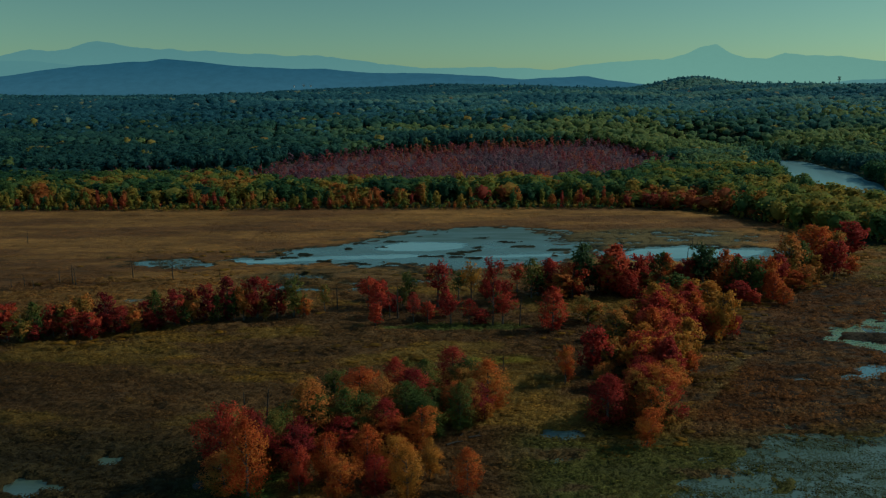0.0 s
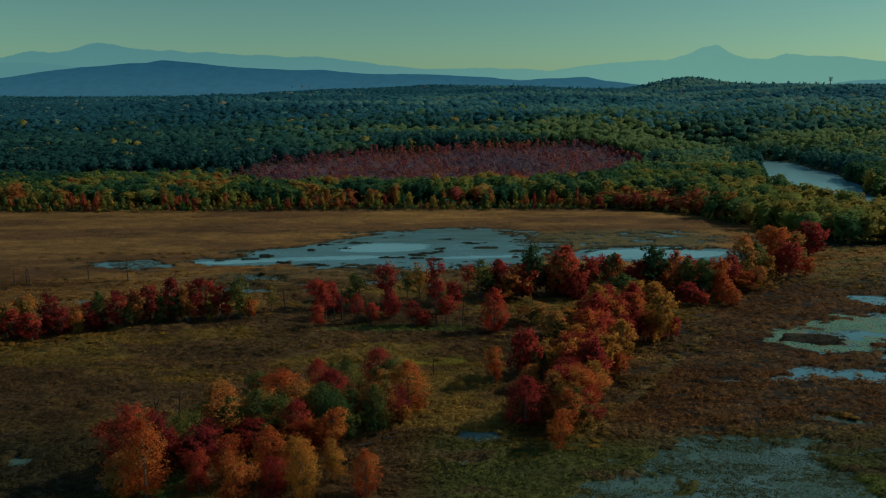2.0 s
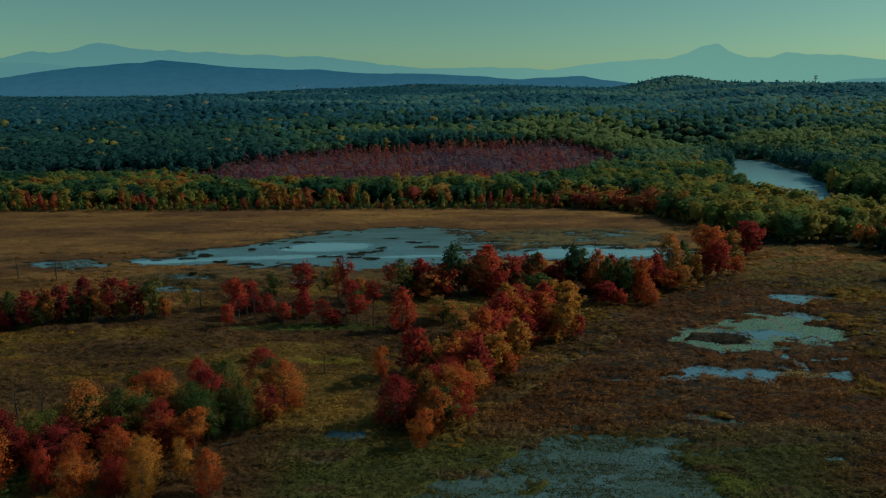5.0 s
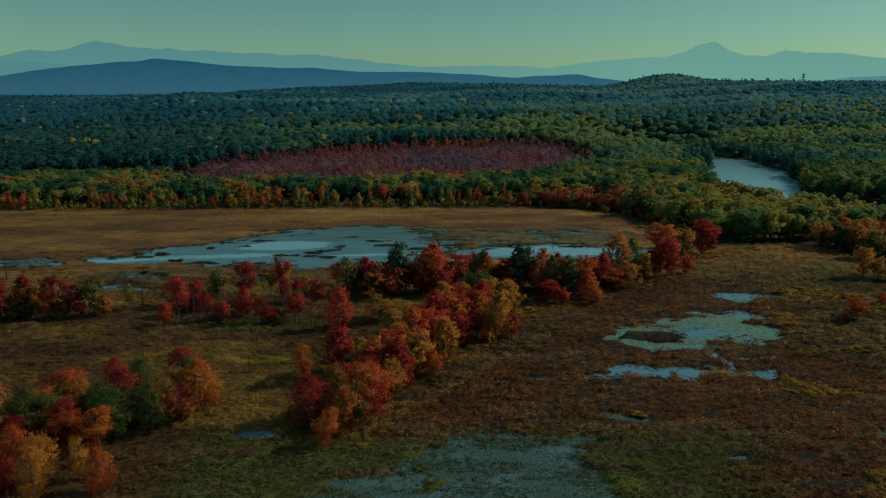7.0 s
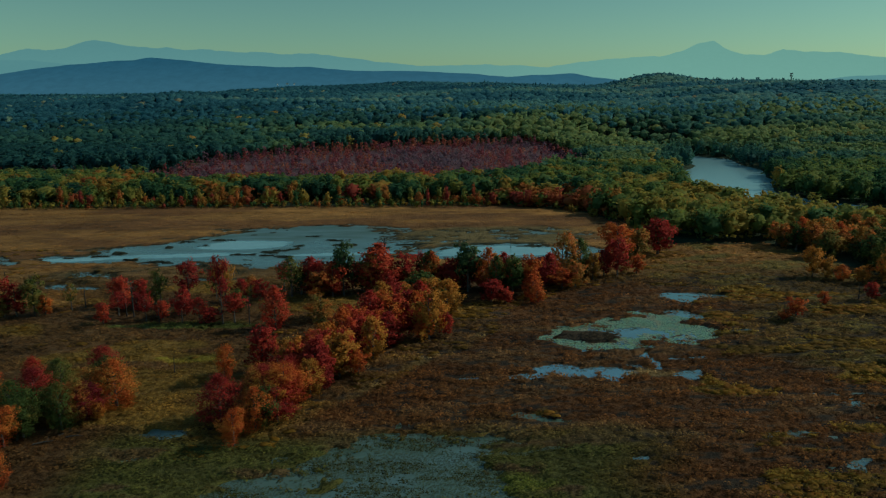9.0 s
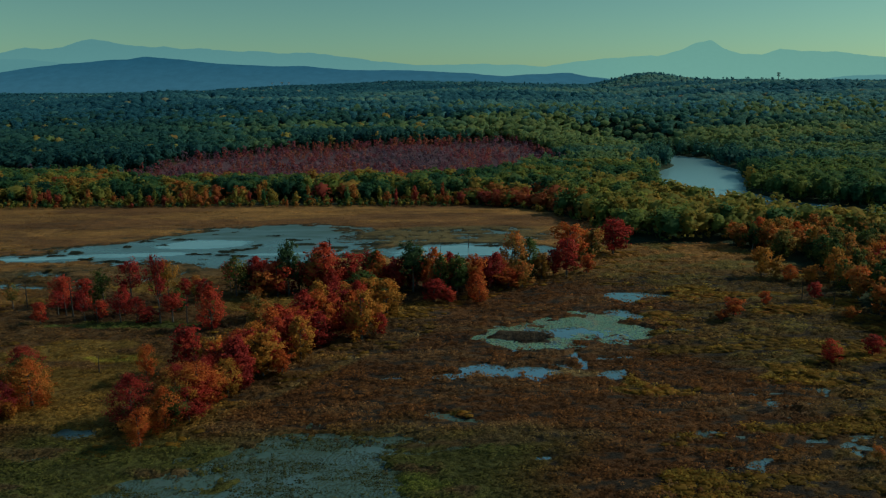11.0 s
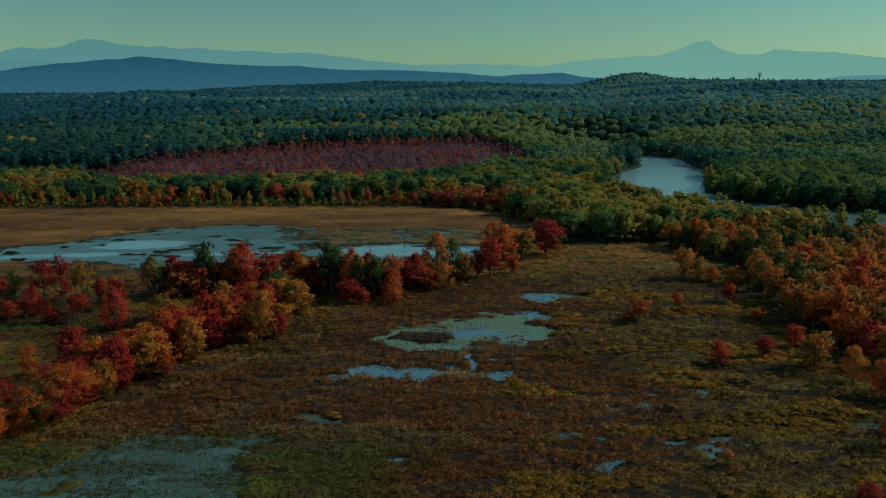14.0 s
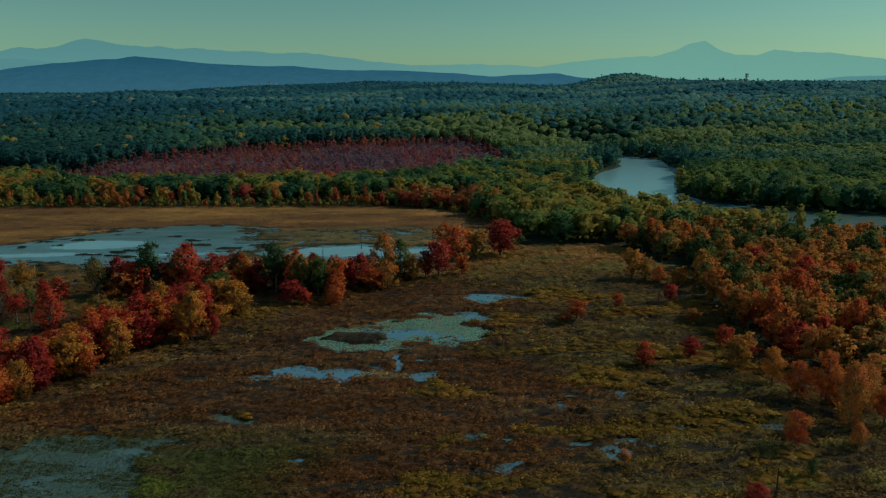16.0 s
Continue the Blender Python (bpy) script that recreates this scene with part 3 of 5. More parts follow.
def crown_quads(rng, clumps, leaves, size, shape="round", low=0.2, loose=1.0):
    """A crown within width 1 and height low..1, as sprays gathered on many uneven clumps. size is for a tree 10 m high and 6 m wide."""
    pts, outs = [], []
    scale = np.array((6.0, 6.0, 10.0))
    middle = np.array((0, 0, (low + 0.42 * (1 - low)) * 10))
    lobes = [(0.0, 0.0, 0.74, 0.25), (0.0, 0.0, 0.42, 0.33)]
    for k in range(7):
        a = k * 2.4 + rng.uniform(-0.4, 0.4)
        q = rng.uniform(0.2, 0.3) * (0.72, 0.9, 1.0, 1.05, 1.1, 1.05, 0.9)[k]
        lobes.append((math.cos(a) * q, math.sin(a) * q, 0.14 + 0.095 * k + rng.uniform(-0.06, 0.06), rng.uniform(0.2, 0.28)))
    for i in range(clumps):
        z = (i + rng.uniform(0, 1)) / clumps
        if shape == "round":
            prof = math.sqrt(max(0.0, 1 - abs(2 * z ** 0.85 - 0.9) ** 2.2)) if z < 0.999 else 0.1
        elif shape == "tall":
            prof = 0.45 + 0.5 * math.sin(math.pi * min(1, z * 1.05)) - 0.2 * max(0, z - 0.75) / 0.25
        elif shape == "flame":
            prof = 1.1 * (1 - z) ** 0.45 * min(1, 0.5 + 2 * z)
        elif shape == "spire":
            prof = 1.0 * (1 - z) ** 0.9
        elif shape == "tier":
            prof = (0.45 + 0.6 * math.sin(math.pi * (0.15 + 0.8 * z))) * (0.35 if i % 4 else 1.05)
        if shape == "lobed":
            lx, ly, lz, lr = lobes[i % len(lobes)]
            d = unit(rng.normal(0, 1, 3) + np.array((0, 0, 0.3)))
            c = np.array((lx, ly, low + (1 - low) * lz)) + d * lr * np.array((1, 1, 0.62)) * rng.uniform(0.6, 1.0)
            ang, rad, prof = math.atan2(c[1], c[0]), math.hypot(c[0], c[1]), 0
            z = np.clip((c[2] - low) / (1 - low), 0.02, 0.98)
        else:
            ang = i * 2.399 + rng.uniform(-0.5, 0.5)
        rad = rad if shape == "lobed" else prof * 0.5 * math.sqrt(rng.uniform(0.15, 1.0)) * rng.uniform(0.75, 1.08)
        c = np.array((math.cos(ang) * rad, math.sin(ang) * rad, low + (1 - low) * (0.04 + 0.92 * z))) * scale
        r = rng.uniform(0.4, 0.95) * (0.85 if shape != "round" else 1.0)
        d = unit(rng.normal(0, 1, (leaves, 3)))
        p = c + d * r * rng.uniform(1 - 0.65 * loose, 1 + 0.25 * loose, (leaves, 1)) * np.array((1, 1, 1.15)) + np.array((c[0], c[1], 0)) * 0.1 * d[:, 2:3]
        pts.append(p)
        outs.append(0.4 * d + 1.0 * unit((c - middle) / scale) + np.array((0, 0, 0.2)))
    v, f, nrm = leaf_quads(rng, np.concatenate(pts), np.concatenate(outs), size, 0.3 + 0.6 * loose, 0.12 + 0.22 * loose)
    v = v / scale
    v[:, 2] = np.clip(v[:, 2], 0.02, 1.02)
    return v, f, nrm


def leafy_core(rng, nu, nv, low, wide, plump):
    """The dim, uneven leafy mass inside a forest crown."""
    seed = rng.uniform(0, 50, 3)
    heads = [(unit(rng.normal(0, 1, 3) + np.array((0, 0, 0.35))), rng.uniform(0.2, 0.5)) for k in range(5)]
    dirs, faces = [], []
    for j in range(nv + 1):
        t = math.pi * (0.03 + 0.94 * j / nv)
        for i in range(nu):
            p = 2 * math.pi * (i + 0.5 * (j % 2)) / nu
            dirs.append((math.sin(t) * math.cos(p), math.sin(t) * math.sin(p), math.cos(t)))
    for j in range(nv):
        for i in range(nu):
            faces.append((j * nu + i, (j + 1) * nu + i, (j + 1) * nu + (i + 1) % nu, j * nu + (i + 1) % nu))
    dirs = np.array(dirs)
    rad = np.array([min(0.98, 0.72 + 0.22 * noise.noise(Vector(d * 2.3 + seed)) + sum(0.7 * a * max(0.0, float(d @ h) - 0.4) for h, a in heads)) for d in dirs])[:, None]
    half = (1 - low) / 2
    axes = np.array((0.5 * wide, 0.5 * wide, half)) * plump
    v = np.array((0, 0, low + half * 0.95)) + dirs * rad * axes
    return v, np.array(faces), unit(dirs / axes * axes.mean() + 0.3 * rng.normal(0, 1, dirs.shape)), dirs, rad, axes, half


def canopy_crown(rng, lobes, sprays, size, low, wide=1.0, drop=0.0, core=(6, 4), skirts=4, fill=0.8, even=0.2):
    """A crown seen from above: sprays heaped on several uneven heads round a small dim core."""
    scale = np.array((6.0, 6.0, 10.0))
    v, f, nrm = leafy_core(rng, *core, low, wide, fill)[:3]
    nrm = unit(nrm + np.array((0, 0, 0.8)))
    pts, outs = [], []
    for k in range(lobes):
        a, q = k * 2.4 + rng.uniform(-0.5, 0.5), 0.36 * wide * math.sqrt((k + 0.3) / lobes)
        r = rng.uniform(0.16, 0.25) * wide
        top = 1.0 - 1.5 * q * q - drop * rng.uniform(0, 1) - 0.12 * rng.uniform(0, 1)
        c = np.array((math.cos(a) * q, math.sin(a) * q, top - r * 0.6))
        d = unit(rng.normal(0, 1, (sprays, 3)) + np.array((0, 0, 0.45)))
        pts.append((c + d * r * np.array((1.0, 1.0, 0.75)) * rng.uniform(0.7, 1.2, (sprays, 1))) * scale)
        outs.append(0.55 * d + 0.2 * np.array((math.cos(a), math.sin(a), 0)) + np.array((0, 0, 1.0)))
    k = skirts * lobes
    a, z = rng.uniform(0, 2 * np.pi, k), rng.uniform(low + 0.02, 0.68, k)
    skirt = np.stack([np.cos(a) * 0.42 * wide, np.sin(a) * 0.42 * wide, z], 1)
    pts.append(skirt * scale)
    outs.append(np.stack([np.cos(a), np.sin(a), 0 * a], 1))
    lv, lf, ln = leaf_quads(rng, np.concatenate(pts), np.concatenate(outs), size, 0.6, even)
    return np.concatenate([v, lv / scale]), np.concatenate([f, lf + len(v)]), np.concatenate([nrm, ln])


def deep_crown(rng, clumps, leaves, size, shape, wide=1.0):
    """A nearer crown: clumps of sprays round a small leafy mass."""
    v, f, nrm = leafy_core(rng, 7, 5, 0.06, wide, 0.58)[:3]
    lv, lf, ln = crown_quads(rng, clumps, leaves, size, shape, 0.03, 0.7)
    lv = lv * np.array((wide, wide, 1.0))
    return np.concatenate([v, lv]), np.concatenate([f, lf + len(v)]), np.concatenate([nrm, ln])


# ---- ground and water ----
rows_y = [-900, -300, -60, 30, 55]
step = 0.66
while rows_y[-1] < 4980:
    y = rows_y[-1]
    step = 0.66 if y < 175 else max(0.66, 0.66 * ((y - 60) / 115) ** 1.55)
    rows_y.append(y + min(step, 90))
rows_y = np.array(rows_y)
cols = np.linspace(-1, 1, 381)
cols = np.r_[-14, -6, -3, -1.8, -1.3, cols, 1.3, 1.8, 3, 6, 14]
gx = 60 + cols[None, :] * (0.63 * np.maximum(rows_y, 55)[:, None] + 95)
gy = np.repeat(rows_y[:, None], len(cols), 1)
nr, nc = gx.shape
ids = np.arange(nr * nc).reshape(nr, nc)
quads = np.stack([ids[:-1, :-1], ids[:-1, 1:], ids[1:, 1:], ids[1:, :-1]], -1).reshape(-1, 4)
gz = ground_height(gx, gy)
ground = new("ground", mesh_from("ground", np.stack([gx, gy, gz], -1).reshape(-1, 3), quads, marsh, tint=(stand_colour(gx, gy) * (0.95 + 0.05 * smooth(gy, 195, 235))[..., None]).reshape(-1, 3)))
ground.data.polygons.foreach_set("use_smooth", np.ones(len(quads), bool))
tagged(ground, "brown and olive marsh rising to wooded hills", "ground", kind="structure")

wx, wy = np.meshgrid(np.r_[np.arange(-260, -112, 12.0), np.arange(-112, 140, 1.5), np.arange(140, 460, 8.0)], np.r_[np.arange(60, 205, 4.0), np.arange(205, 312, 1.2), np.arange(312, 700, 8.0)])
ids = np.arange(wx.size).reshape(wx.shape)
quads = np.stack([ids[:-1, :-1], ids[:-1, 1:], ids[1:, 1:], ids[1:, :-1]], -1).reshape(-1, 4)
# lower at the pond's far edge, painting in the wood's dark reflection
still = np.where(wy < 205, np.where((wx < 90) & (wy < 122), 0.2, np.where((wx > 116) & (wy < 135), 0.35, 0.52)), np.where(wy < 315, 0.36 - 0.14 * smooth(wy, 264, 276), 0.1))
# calm patches, and the river, raised so its colour stands in for reflection
for cx, cy, a, b2 in ((-7, 264, 17, 8), (-33, 244.5, 28, 3.6), (-60, 240, 14, 3.5), (88, 250, 28, 9), (30, 247, 24, 2.2), (92, 139, 22, 7), (130, 194, 12, 8), (107, 164, 26, 18), (242, 490, 62, 135)):
    still = np.maximum(still, smooth(1 - ((wx - cx) / a) ** 2 - ((wy - cy - 0.12 * (wx - cx)) / b2) ** 2 + 0.7 * fbm(wx * 0.5, wy * 2, 16.0, 33, 4), 0.0, 0.1) * (1.6 if cy > 350 else 0.95 if cy > 200 else 0.62))
water = new("water", mesh_from("water", np.stack([wx, wy, 0 * wx], -1).reshape(-1, 3), quads, water_mat, tone=still.ravel()))
tagged(water, "still dark water reflecting a pale teal sky", "water", kind="structure")


# ---- distance ----
def ridge_sheet(name, label, mat, crest_y, depth, profile, foot, rough, seed):
    """A far range as one solid slope: foot in front, crest behind."""
    xs = np.linspace(-4200, 4600, 600)
    t = np.linspace(0, 1, 16)
    X, T = np.meshgrid(xs, t)
    crest = np.interp(X, *zip(*profile)) + rough * fbm(X, 0 * X, 130.0, seed, 6)
    Z = foot + (crest - foot) * T ** 0.85 + (1 - T) * T * rough * 2 * fbm(X, T * 900, 300.0, seed + 3, 4)
    Y = crest_y - depth * (1 - T)
    ids = np.arange(X.size).reshape(X.shape)
    q = np.stack([ids[:-1, :-1], ids[:-1, 1:], ids[1:, 1:], ids[1:, :-1]], -1).reshape(-1, 4)
    ob = new(name, mesh_from(name, np.stack([X, Y, Z], -1).reshape(-1, 3), q, mat))
    ob.data.polygons.foreach_set("use_smooth", np.ones(len(q), bool))
    return tagged(ob, label, "hills", kind="structure")


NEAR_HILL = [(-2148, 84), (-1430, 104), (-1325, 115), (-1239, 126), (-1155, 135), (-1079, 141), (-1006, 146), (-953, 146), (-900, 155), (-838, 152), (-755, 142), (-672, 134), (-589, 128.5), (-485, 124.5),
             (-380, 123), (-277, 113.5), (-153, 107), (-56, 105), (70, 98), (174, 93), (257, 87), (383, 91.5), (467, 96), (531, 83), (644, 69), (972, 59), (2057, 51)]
ridge_sheet("backdrop", "long wooded hill, its blue haze painted as glow", blue_hill, 2430, 300, NEAR_HILL, 34, 3, 71)
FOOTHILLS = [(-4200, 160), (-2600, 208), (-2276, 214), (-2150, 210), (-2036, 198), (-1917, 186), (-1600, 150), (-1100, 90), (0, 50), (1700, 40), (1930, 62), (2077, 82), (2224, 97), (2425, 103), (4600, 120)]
ridge_sheet("backdrop", "low foothills before the mountains, haze painted as glow", pale_foothill, 4000, 200, FOOTHILLS, 30, 4, 74)
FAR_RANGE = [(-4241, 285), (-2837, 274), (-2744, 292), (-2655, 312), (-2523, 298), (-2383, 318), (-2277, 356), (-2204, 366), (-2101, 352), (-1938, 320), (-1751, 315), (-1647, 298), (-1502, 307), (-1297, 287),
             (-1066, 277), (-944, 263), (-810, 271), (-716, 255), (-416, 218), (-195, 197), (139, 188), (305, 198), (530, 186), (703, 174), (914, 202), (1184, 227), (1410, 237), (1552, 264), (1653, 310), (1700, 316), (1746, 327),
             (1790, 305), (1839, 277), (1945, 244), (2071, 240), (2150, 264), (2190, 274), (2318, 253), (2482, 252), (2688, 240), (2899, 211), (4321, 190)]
ridge_sheet("backdrop", "pale mountain range, its haze painted as glow", pale_range, 4850, 300, FAR_RANGE, 40, 9, 77)


# ---- woods ----
def scatter_trees(rng, x0, x1, y0, y1, spacing):
    nx, ny = int((x1 - x0) / spacing), int((y1 - y0) / spacing)
    X, Y = np.meshgrid(np.arange(nx), np.arange(ny))
    X = x0 + (X + 0.5 * (Y % 2) + rng.uniform(-0.6, 0.6, X.shape)) * spacing
    Y = y0 + (Y + rng.uniform(-0.6, 0.6, Y.shape)) * spacing
    X, Y = X.ravel(), Y.ravel()
    ok = (X > -0.64 * Y - 22) & (X < 120 + 0.64 * Y + 22)
    return X[ok], Y[ok]


def plant(name, label, category, mat, X, Y, H, W, tones, templates, rng, lift=0.0, turn=np.pi):
    """All the crowns of one stretch of wood as one mesh."""
    vs, fs, ts, ns, base = [], [], [], [], 0
    pick = rng.integers(0, len(templates), len(X))
    Z = ground_height(X, Y)
    for k, (tv, tf, tn) in enumerate(templates):
        i = np.nonzero(pick == k)[0]
        if not len(i):
            continue
        a = rng.uniform(-turn, turn, len(i))
        ca, sa = np.cos(a), np.sin(a)
        v = np.empty((len(i), len(tv), 3))
        v[:, :, 0] = (tv[None, :, 0] * ca[:, None] - tv[None, :, 1] * sa[:, None]) * W[i, None] + X[i, None]
        v[:, :, 1] = (tv[None, :, 0] * sa[:, None] + tv[None, :, 1] * ca[:, None]) * W[i, None] + Y[i, None]
        v[:, :, 2] = tv[None, :, 2] * H[i, None] + Z[i, None] - lift
        vs.append(v.reshape(-1, 3))
        fs.append((tf[None] + (np.arange(len(i)) * len(tv))[:, None, None]).reshape(-1, 4) + base)
        ts.append(np.repeat(tones[i], len(tv)))
        ns.append(np.stack([tn[None, :, 0] * ca[:, None] - tn[None, :, 1] * sa[:, None], tn[None, :, 0] * sa[:, None] + tn[None, :, 1] * ca[:, None],
                            np.repeat(tn[None, :, 2], len(i), 0)], -1).reshape(-1, 3))
        base += len(i) * len(tv)
    ob = new(name, mesh_from(name, np.concatenate(vs), np.concatenate(fs), mat, tone=np.concatenate(ts), normals=np.concatenate(ns)))
    return tagged(ob, label, category, kind="stuff")


rng = np.random.default_rng(7)
mid_crowns = [deep_crown(rng, 30, 12, 0.62, q, w) for q, w in (("lobed", 0.85), ("round", 0.8), ("lobed", 0.95), ("tall", 0.7), ("lobed", 0.75), ("tall", 0.85))]
bush_crowns = [deep_crown(rng, 12, 6, 1.1, q, w) for q, w in (("lobed", 0.9), ("round", 0.8), ("tall", 0.75))]
wood_crowns = [canopy_crown(rng, 9, 13, 0.85, 0.06, w, d) for w, d in ((1.0, 0.1), (1.1, 0.2), (0.85, 0.05), (0.95, 0.25), (0.8, 0.15))]
far_crowns = [canopy_crown(rng, 6, 9, 1.05, 0.12, w, d) for w, d in ((1.0, 0.1), (1.1, 0.2), (0.85, 0.05), (0.95, 0.25), (0.75, 0.15))]
back_crowns = [canopy_crown(rng, 4, 5, 1.25, 0.15, w, 0.15, (6, 3), 1, 0.95, 0.1) for w in (1.0, 1.1, 0.85, 0.95)]
hill_crowns = [canopy_crown(rng, 3, 3, 1.5, 0.15, w, 0.12, (5, 3), 0, 1.05, 0.08) for w in (1.0, 1.1, 0.8, 0.9)]
haze_crowns = [canopy_crown(rng, 3, 3, 2.4, 0.2, 1.0, 0.2, (4, 2), 0) for k in range(3)]
thin_crowns = [crown_quads(rng, 10, 6, 1.3, q, 0.05, 0.6) for q in ("round", "tall", "tall")]

# the long wood beyond the meadow and along the river
X, Y = scatter_trees(rng, -330, 420, 250, 470, 5.9)
ok = wooded(X, Y) & (clearing(X, Y) < -0.05) & ((Y > 352) | (X > 330) | (Y > 262))
ok &= ~((X < 330) & (Y < 262)) & ~((Y < 359) & (X < 92))
X, Y = X[ok], Y[ok]
front = (Y < 364) & (X < 130)
tone = 0.35 + 0.04 * smooth(X, -60, 20) + 0.05 * smooth(X, 60, 150) + 0.40 * fbm(X, Y, 26.0, 91, 3) + rng.normal(0, 0.11, len(X)) - 0.12 * smooth(-X, 60, 200) * smooth(Y, 380, 440) + 0.06 * smooth(X, 130, 200)
tone = np.where(X > 140, np.minimum(tone, rng.uniform(0.46, 0.6, len(X))), tone) - 0.15 * smooth(X, 240, 265) * smooth(Y, 292, 310)
H, W, tone = (1 + 0.12 * smooth(X, -60, 20)) * rng.uniform(9, 11.8, len(X)) * np.where(front, np.where(Y < 357, 0.66, 0.86), 1.0), 7.0 + 4.5 * rng.uniform(0, 1, len(X)) ** 1.6, np.clip(tone, 0.02, 0.88)
pick = rng.uniform(0, 1, len(X))
pick = np.clip(0.55 * pick + 0.45 * (0.5 + 1.6 * fbm(X, Y * 0.5, 16.0, 92, 2)), 0, 1)
many = np.where(pick < 0.38, rng.uniform(0.02, 0.36, len(X)), np.where(pick < 0.62, rng.uniform(0.40, 0.60, len(X)), rng.uniform(0.66, 0.92, len(X))))
tone = np.where(front, many, tone)
edge = (Y < 372) & (X < 130) | (X < wood_edge(Y) + 16) & (Y < 340) | (river_depth(X, Y) > -2.2)
plant("riverside_wood", "mixed autumn trees in front of the wood, green, gold and red", "trees", woods, X[edge], Y[edge], H[edge], W[edge] * 1.2, tone[edge], mid_crowns + wood_crowns, rng)
edge = ~edge
plant("riverside_wood", "close canopy of the riverside wood, olive, gold and green", "trees", woods, X[edge], Y[edge], H[edge], W[edge] * 1.15, tone[edge], wood_crowns, rng)

# slender trees along the front of the long wood
X, Y = scatter_trees(rng, -250, 140, 300, 362, 3.9)
e = X - wood_edge(Y)
ok = ((Y > 346) & (Y < 361) & (X < 100)) | ((e > 0) & (e < 9) & (Y < 350) & (X > 60))
ok &= rng.uniform(0, 1, len(X)) < 0.62
X, Y = X[ok], Y[ok]
drift = np.clip(0.6 * rng.uniform(0, 1, len(X)) + 0.4 * (0.5 + 1.8 * fbm(X, Y, 20.0, 90, 2)), 0, 1)
tone = np.where(drift < 0.2, rng.uniform(0.1, 0.35, len(X)), np.where(drift < 0.54, rng.uniform(0.42, 0.62, len(X)), rng.uniform(0.66, 0.95, len(X))))
plant("riverside_wood", "slender gold, russet and green trees before the long wood", "trees", woods, X, Y, rng.uniform(4.0, 10.0, len(X)), rng.uniform(3.8, 7.2, len(X)), tone, mid_crowns, rng)

# undergrowth along the wood's edge
X, Y = scatter_trees(rng, -260, 190, 254, 362, 3.6)
e = X - wood_edge(Y)
ok = ((Y > 342) & (Y < 357) & (X < 95)) | ((e > -3) & (e < 5) & (Y < 346))
X, Y = X[ok], Y[ok]
plant("edge_bushes", "low russet and olive bushes along the wood's edge", "bushes", woods, X, Y, rng.uniform(1.6, 4.2, len(X)), rng.uniform(2.6, 4.4, len(X)),
      np.clip(0.5 + rng.normal(0, 0.16, len(X)), 0.1, 0.9), bush_crowns, rng)

# the swamp of red maples
X, Y = scatter_trees(rng, -320, 190, 390, 670, 4.6)
rim = 1 - smooth(clearing(X, Y), 0.0, 0.5)
ok = (clearing(X, Y) > -0.05) & (rng.uniform(0, 1, len(X)) < 0.6 + 0.4 * rim)
X, Y = X[ok], Y[ok]
plant("swamp_maples", "thin crimson maples standing in a grey swamp", "trees", swamp_leaves, X, Y, rng.uniform(3.0, 5.6, len(X)) + 4.0 * rim[ok] * rng.uniform(0, 1, len(X)), rng.uniform(2.8, 5.5, len(X)),
      np.clip(0.75 + 0.3 * fbm(X, Y * 1.5, 34.0, 98, 3) + 0.08 * rim[ok] + rng.normal(0, 0.09, len(X)), 0.6, 1.0), thin_crowns, rng)

# the flat forest behind
X, Y = scatter_trees(rng, -640, 760, 440, 800, 7.4)
ok = wooded(X, Y) & (clearing(X, Y) < -0.02) & ((Y > 470) | (X < 330))
X, Y = X[ok], Y[ok]
tall = smooth(-X, 90, 125) * (1 - smooth(Y, 545, 600))            # the tall dark stand beside the swamp
tone = 0.17 + 0.36 * fbm(X * 0.5, Y * 1.7, 75.0, 95, 4) + rng.normal(0, 0.035, len(X)) + 0.25 * smooth(X, 20, 200) - 0.16 * smooth(-X, 60, 180) - 0.1 * tall
H = rng.uniform(9.3, 11.3, len(X)) * (1 + 0.4 * fbm(X * 0.5, Y, 60.0, 93, 2)) + 4.0 * tall
W = (9.2 + 4.8 * rng.uniform(0, 1, len(X)) ** 1.5) * (1 + 0.12 * tall)
tone = np.where(rng.uniform(0, 1, len(X)) < 0.03, rng.uniform(0.40, 0.66, len(X)), np.clip(tone, 0.03, 0.46))
tone = tone - 0.15 * smooth(river_depth(X, Y), -4.5, -2.5) * (X > 200)        # shadow on the far bank, put into the crown tone
# haze-coloured crowns take over with distance
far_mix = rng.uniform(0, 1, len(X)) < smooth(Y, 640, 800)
edge = (river_depth(X, Y) > -3.5) | (clearing(X, Y) > -0.25)
plant("flat_forest", "leafy trees at the forest's edge, green to the ground", "forest", flat_woods, X[edge], Y[edge], H[edge], W[edge], tone[edge], bush_crowns + mid_crowns[:3], rng)
near = ~edge & (Y < 610)
plant("flat_forest", "dense dark green forest with a few turning trees", "forest", flat_woods, X[near], Y[near], H[near], W[near], tone[near], far_crowns, rng)
near = ~edge & (Y >= 610) & ~far_mix
plant("flat_forest", "close green forest running up to the hills", "forest", flat_woods, X[near], Y[near], H[near], W[near], tone[near], back_crowns, rng)
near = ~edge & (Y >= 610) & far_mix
plant("flat_forest", "green forest on the first slopes, haze painted into its colour", "forest", hazed_hill_woods, X[near], Y[near], H[near], W[near], tone[near], back_crowns, rng)

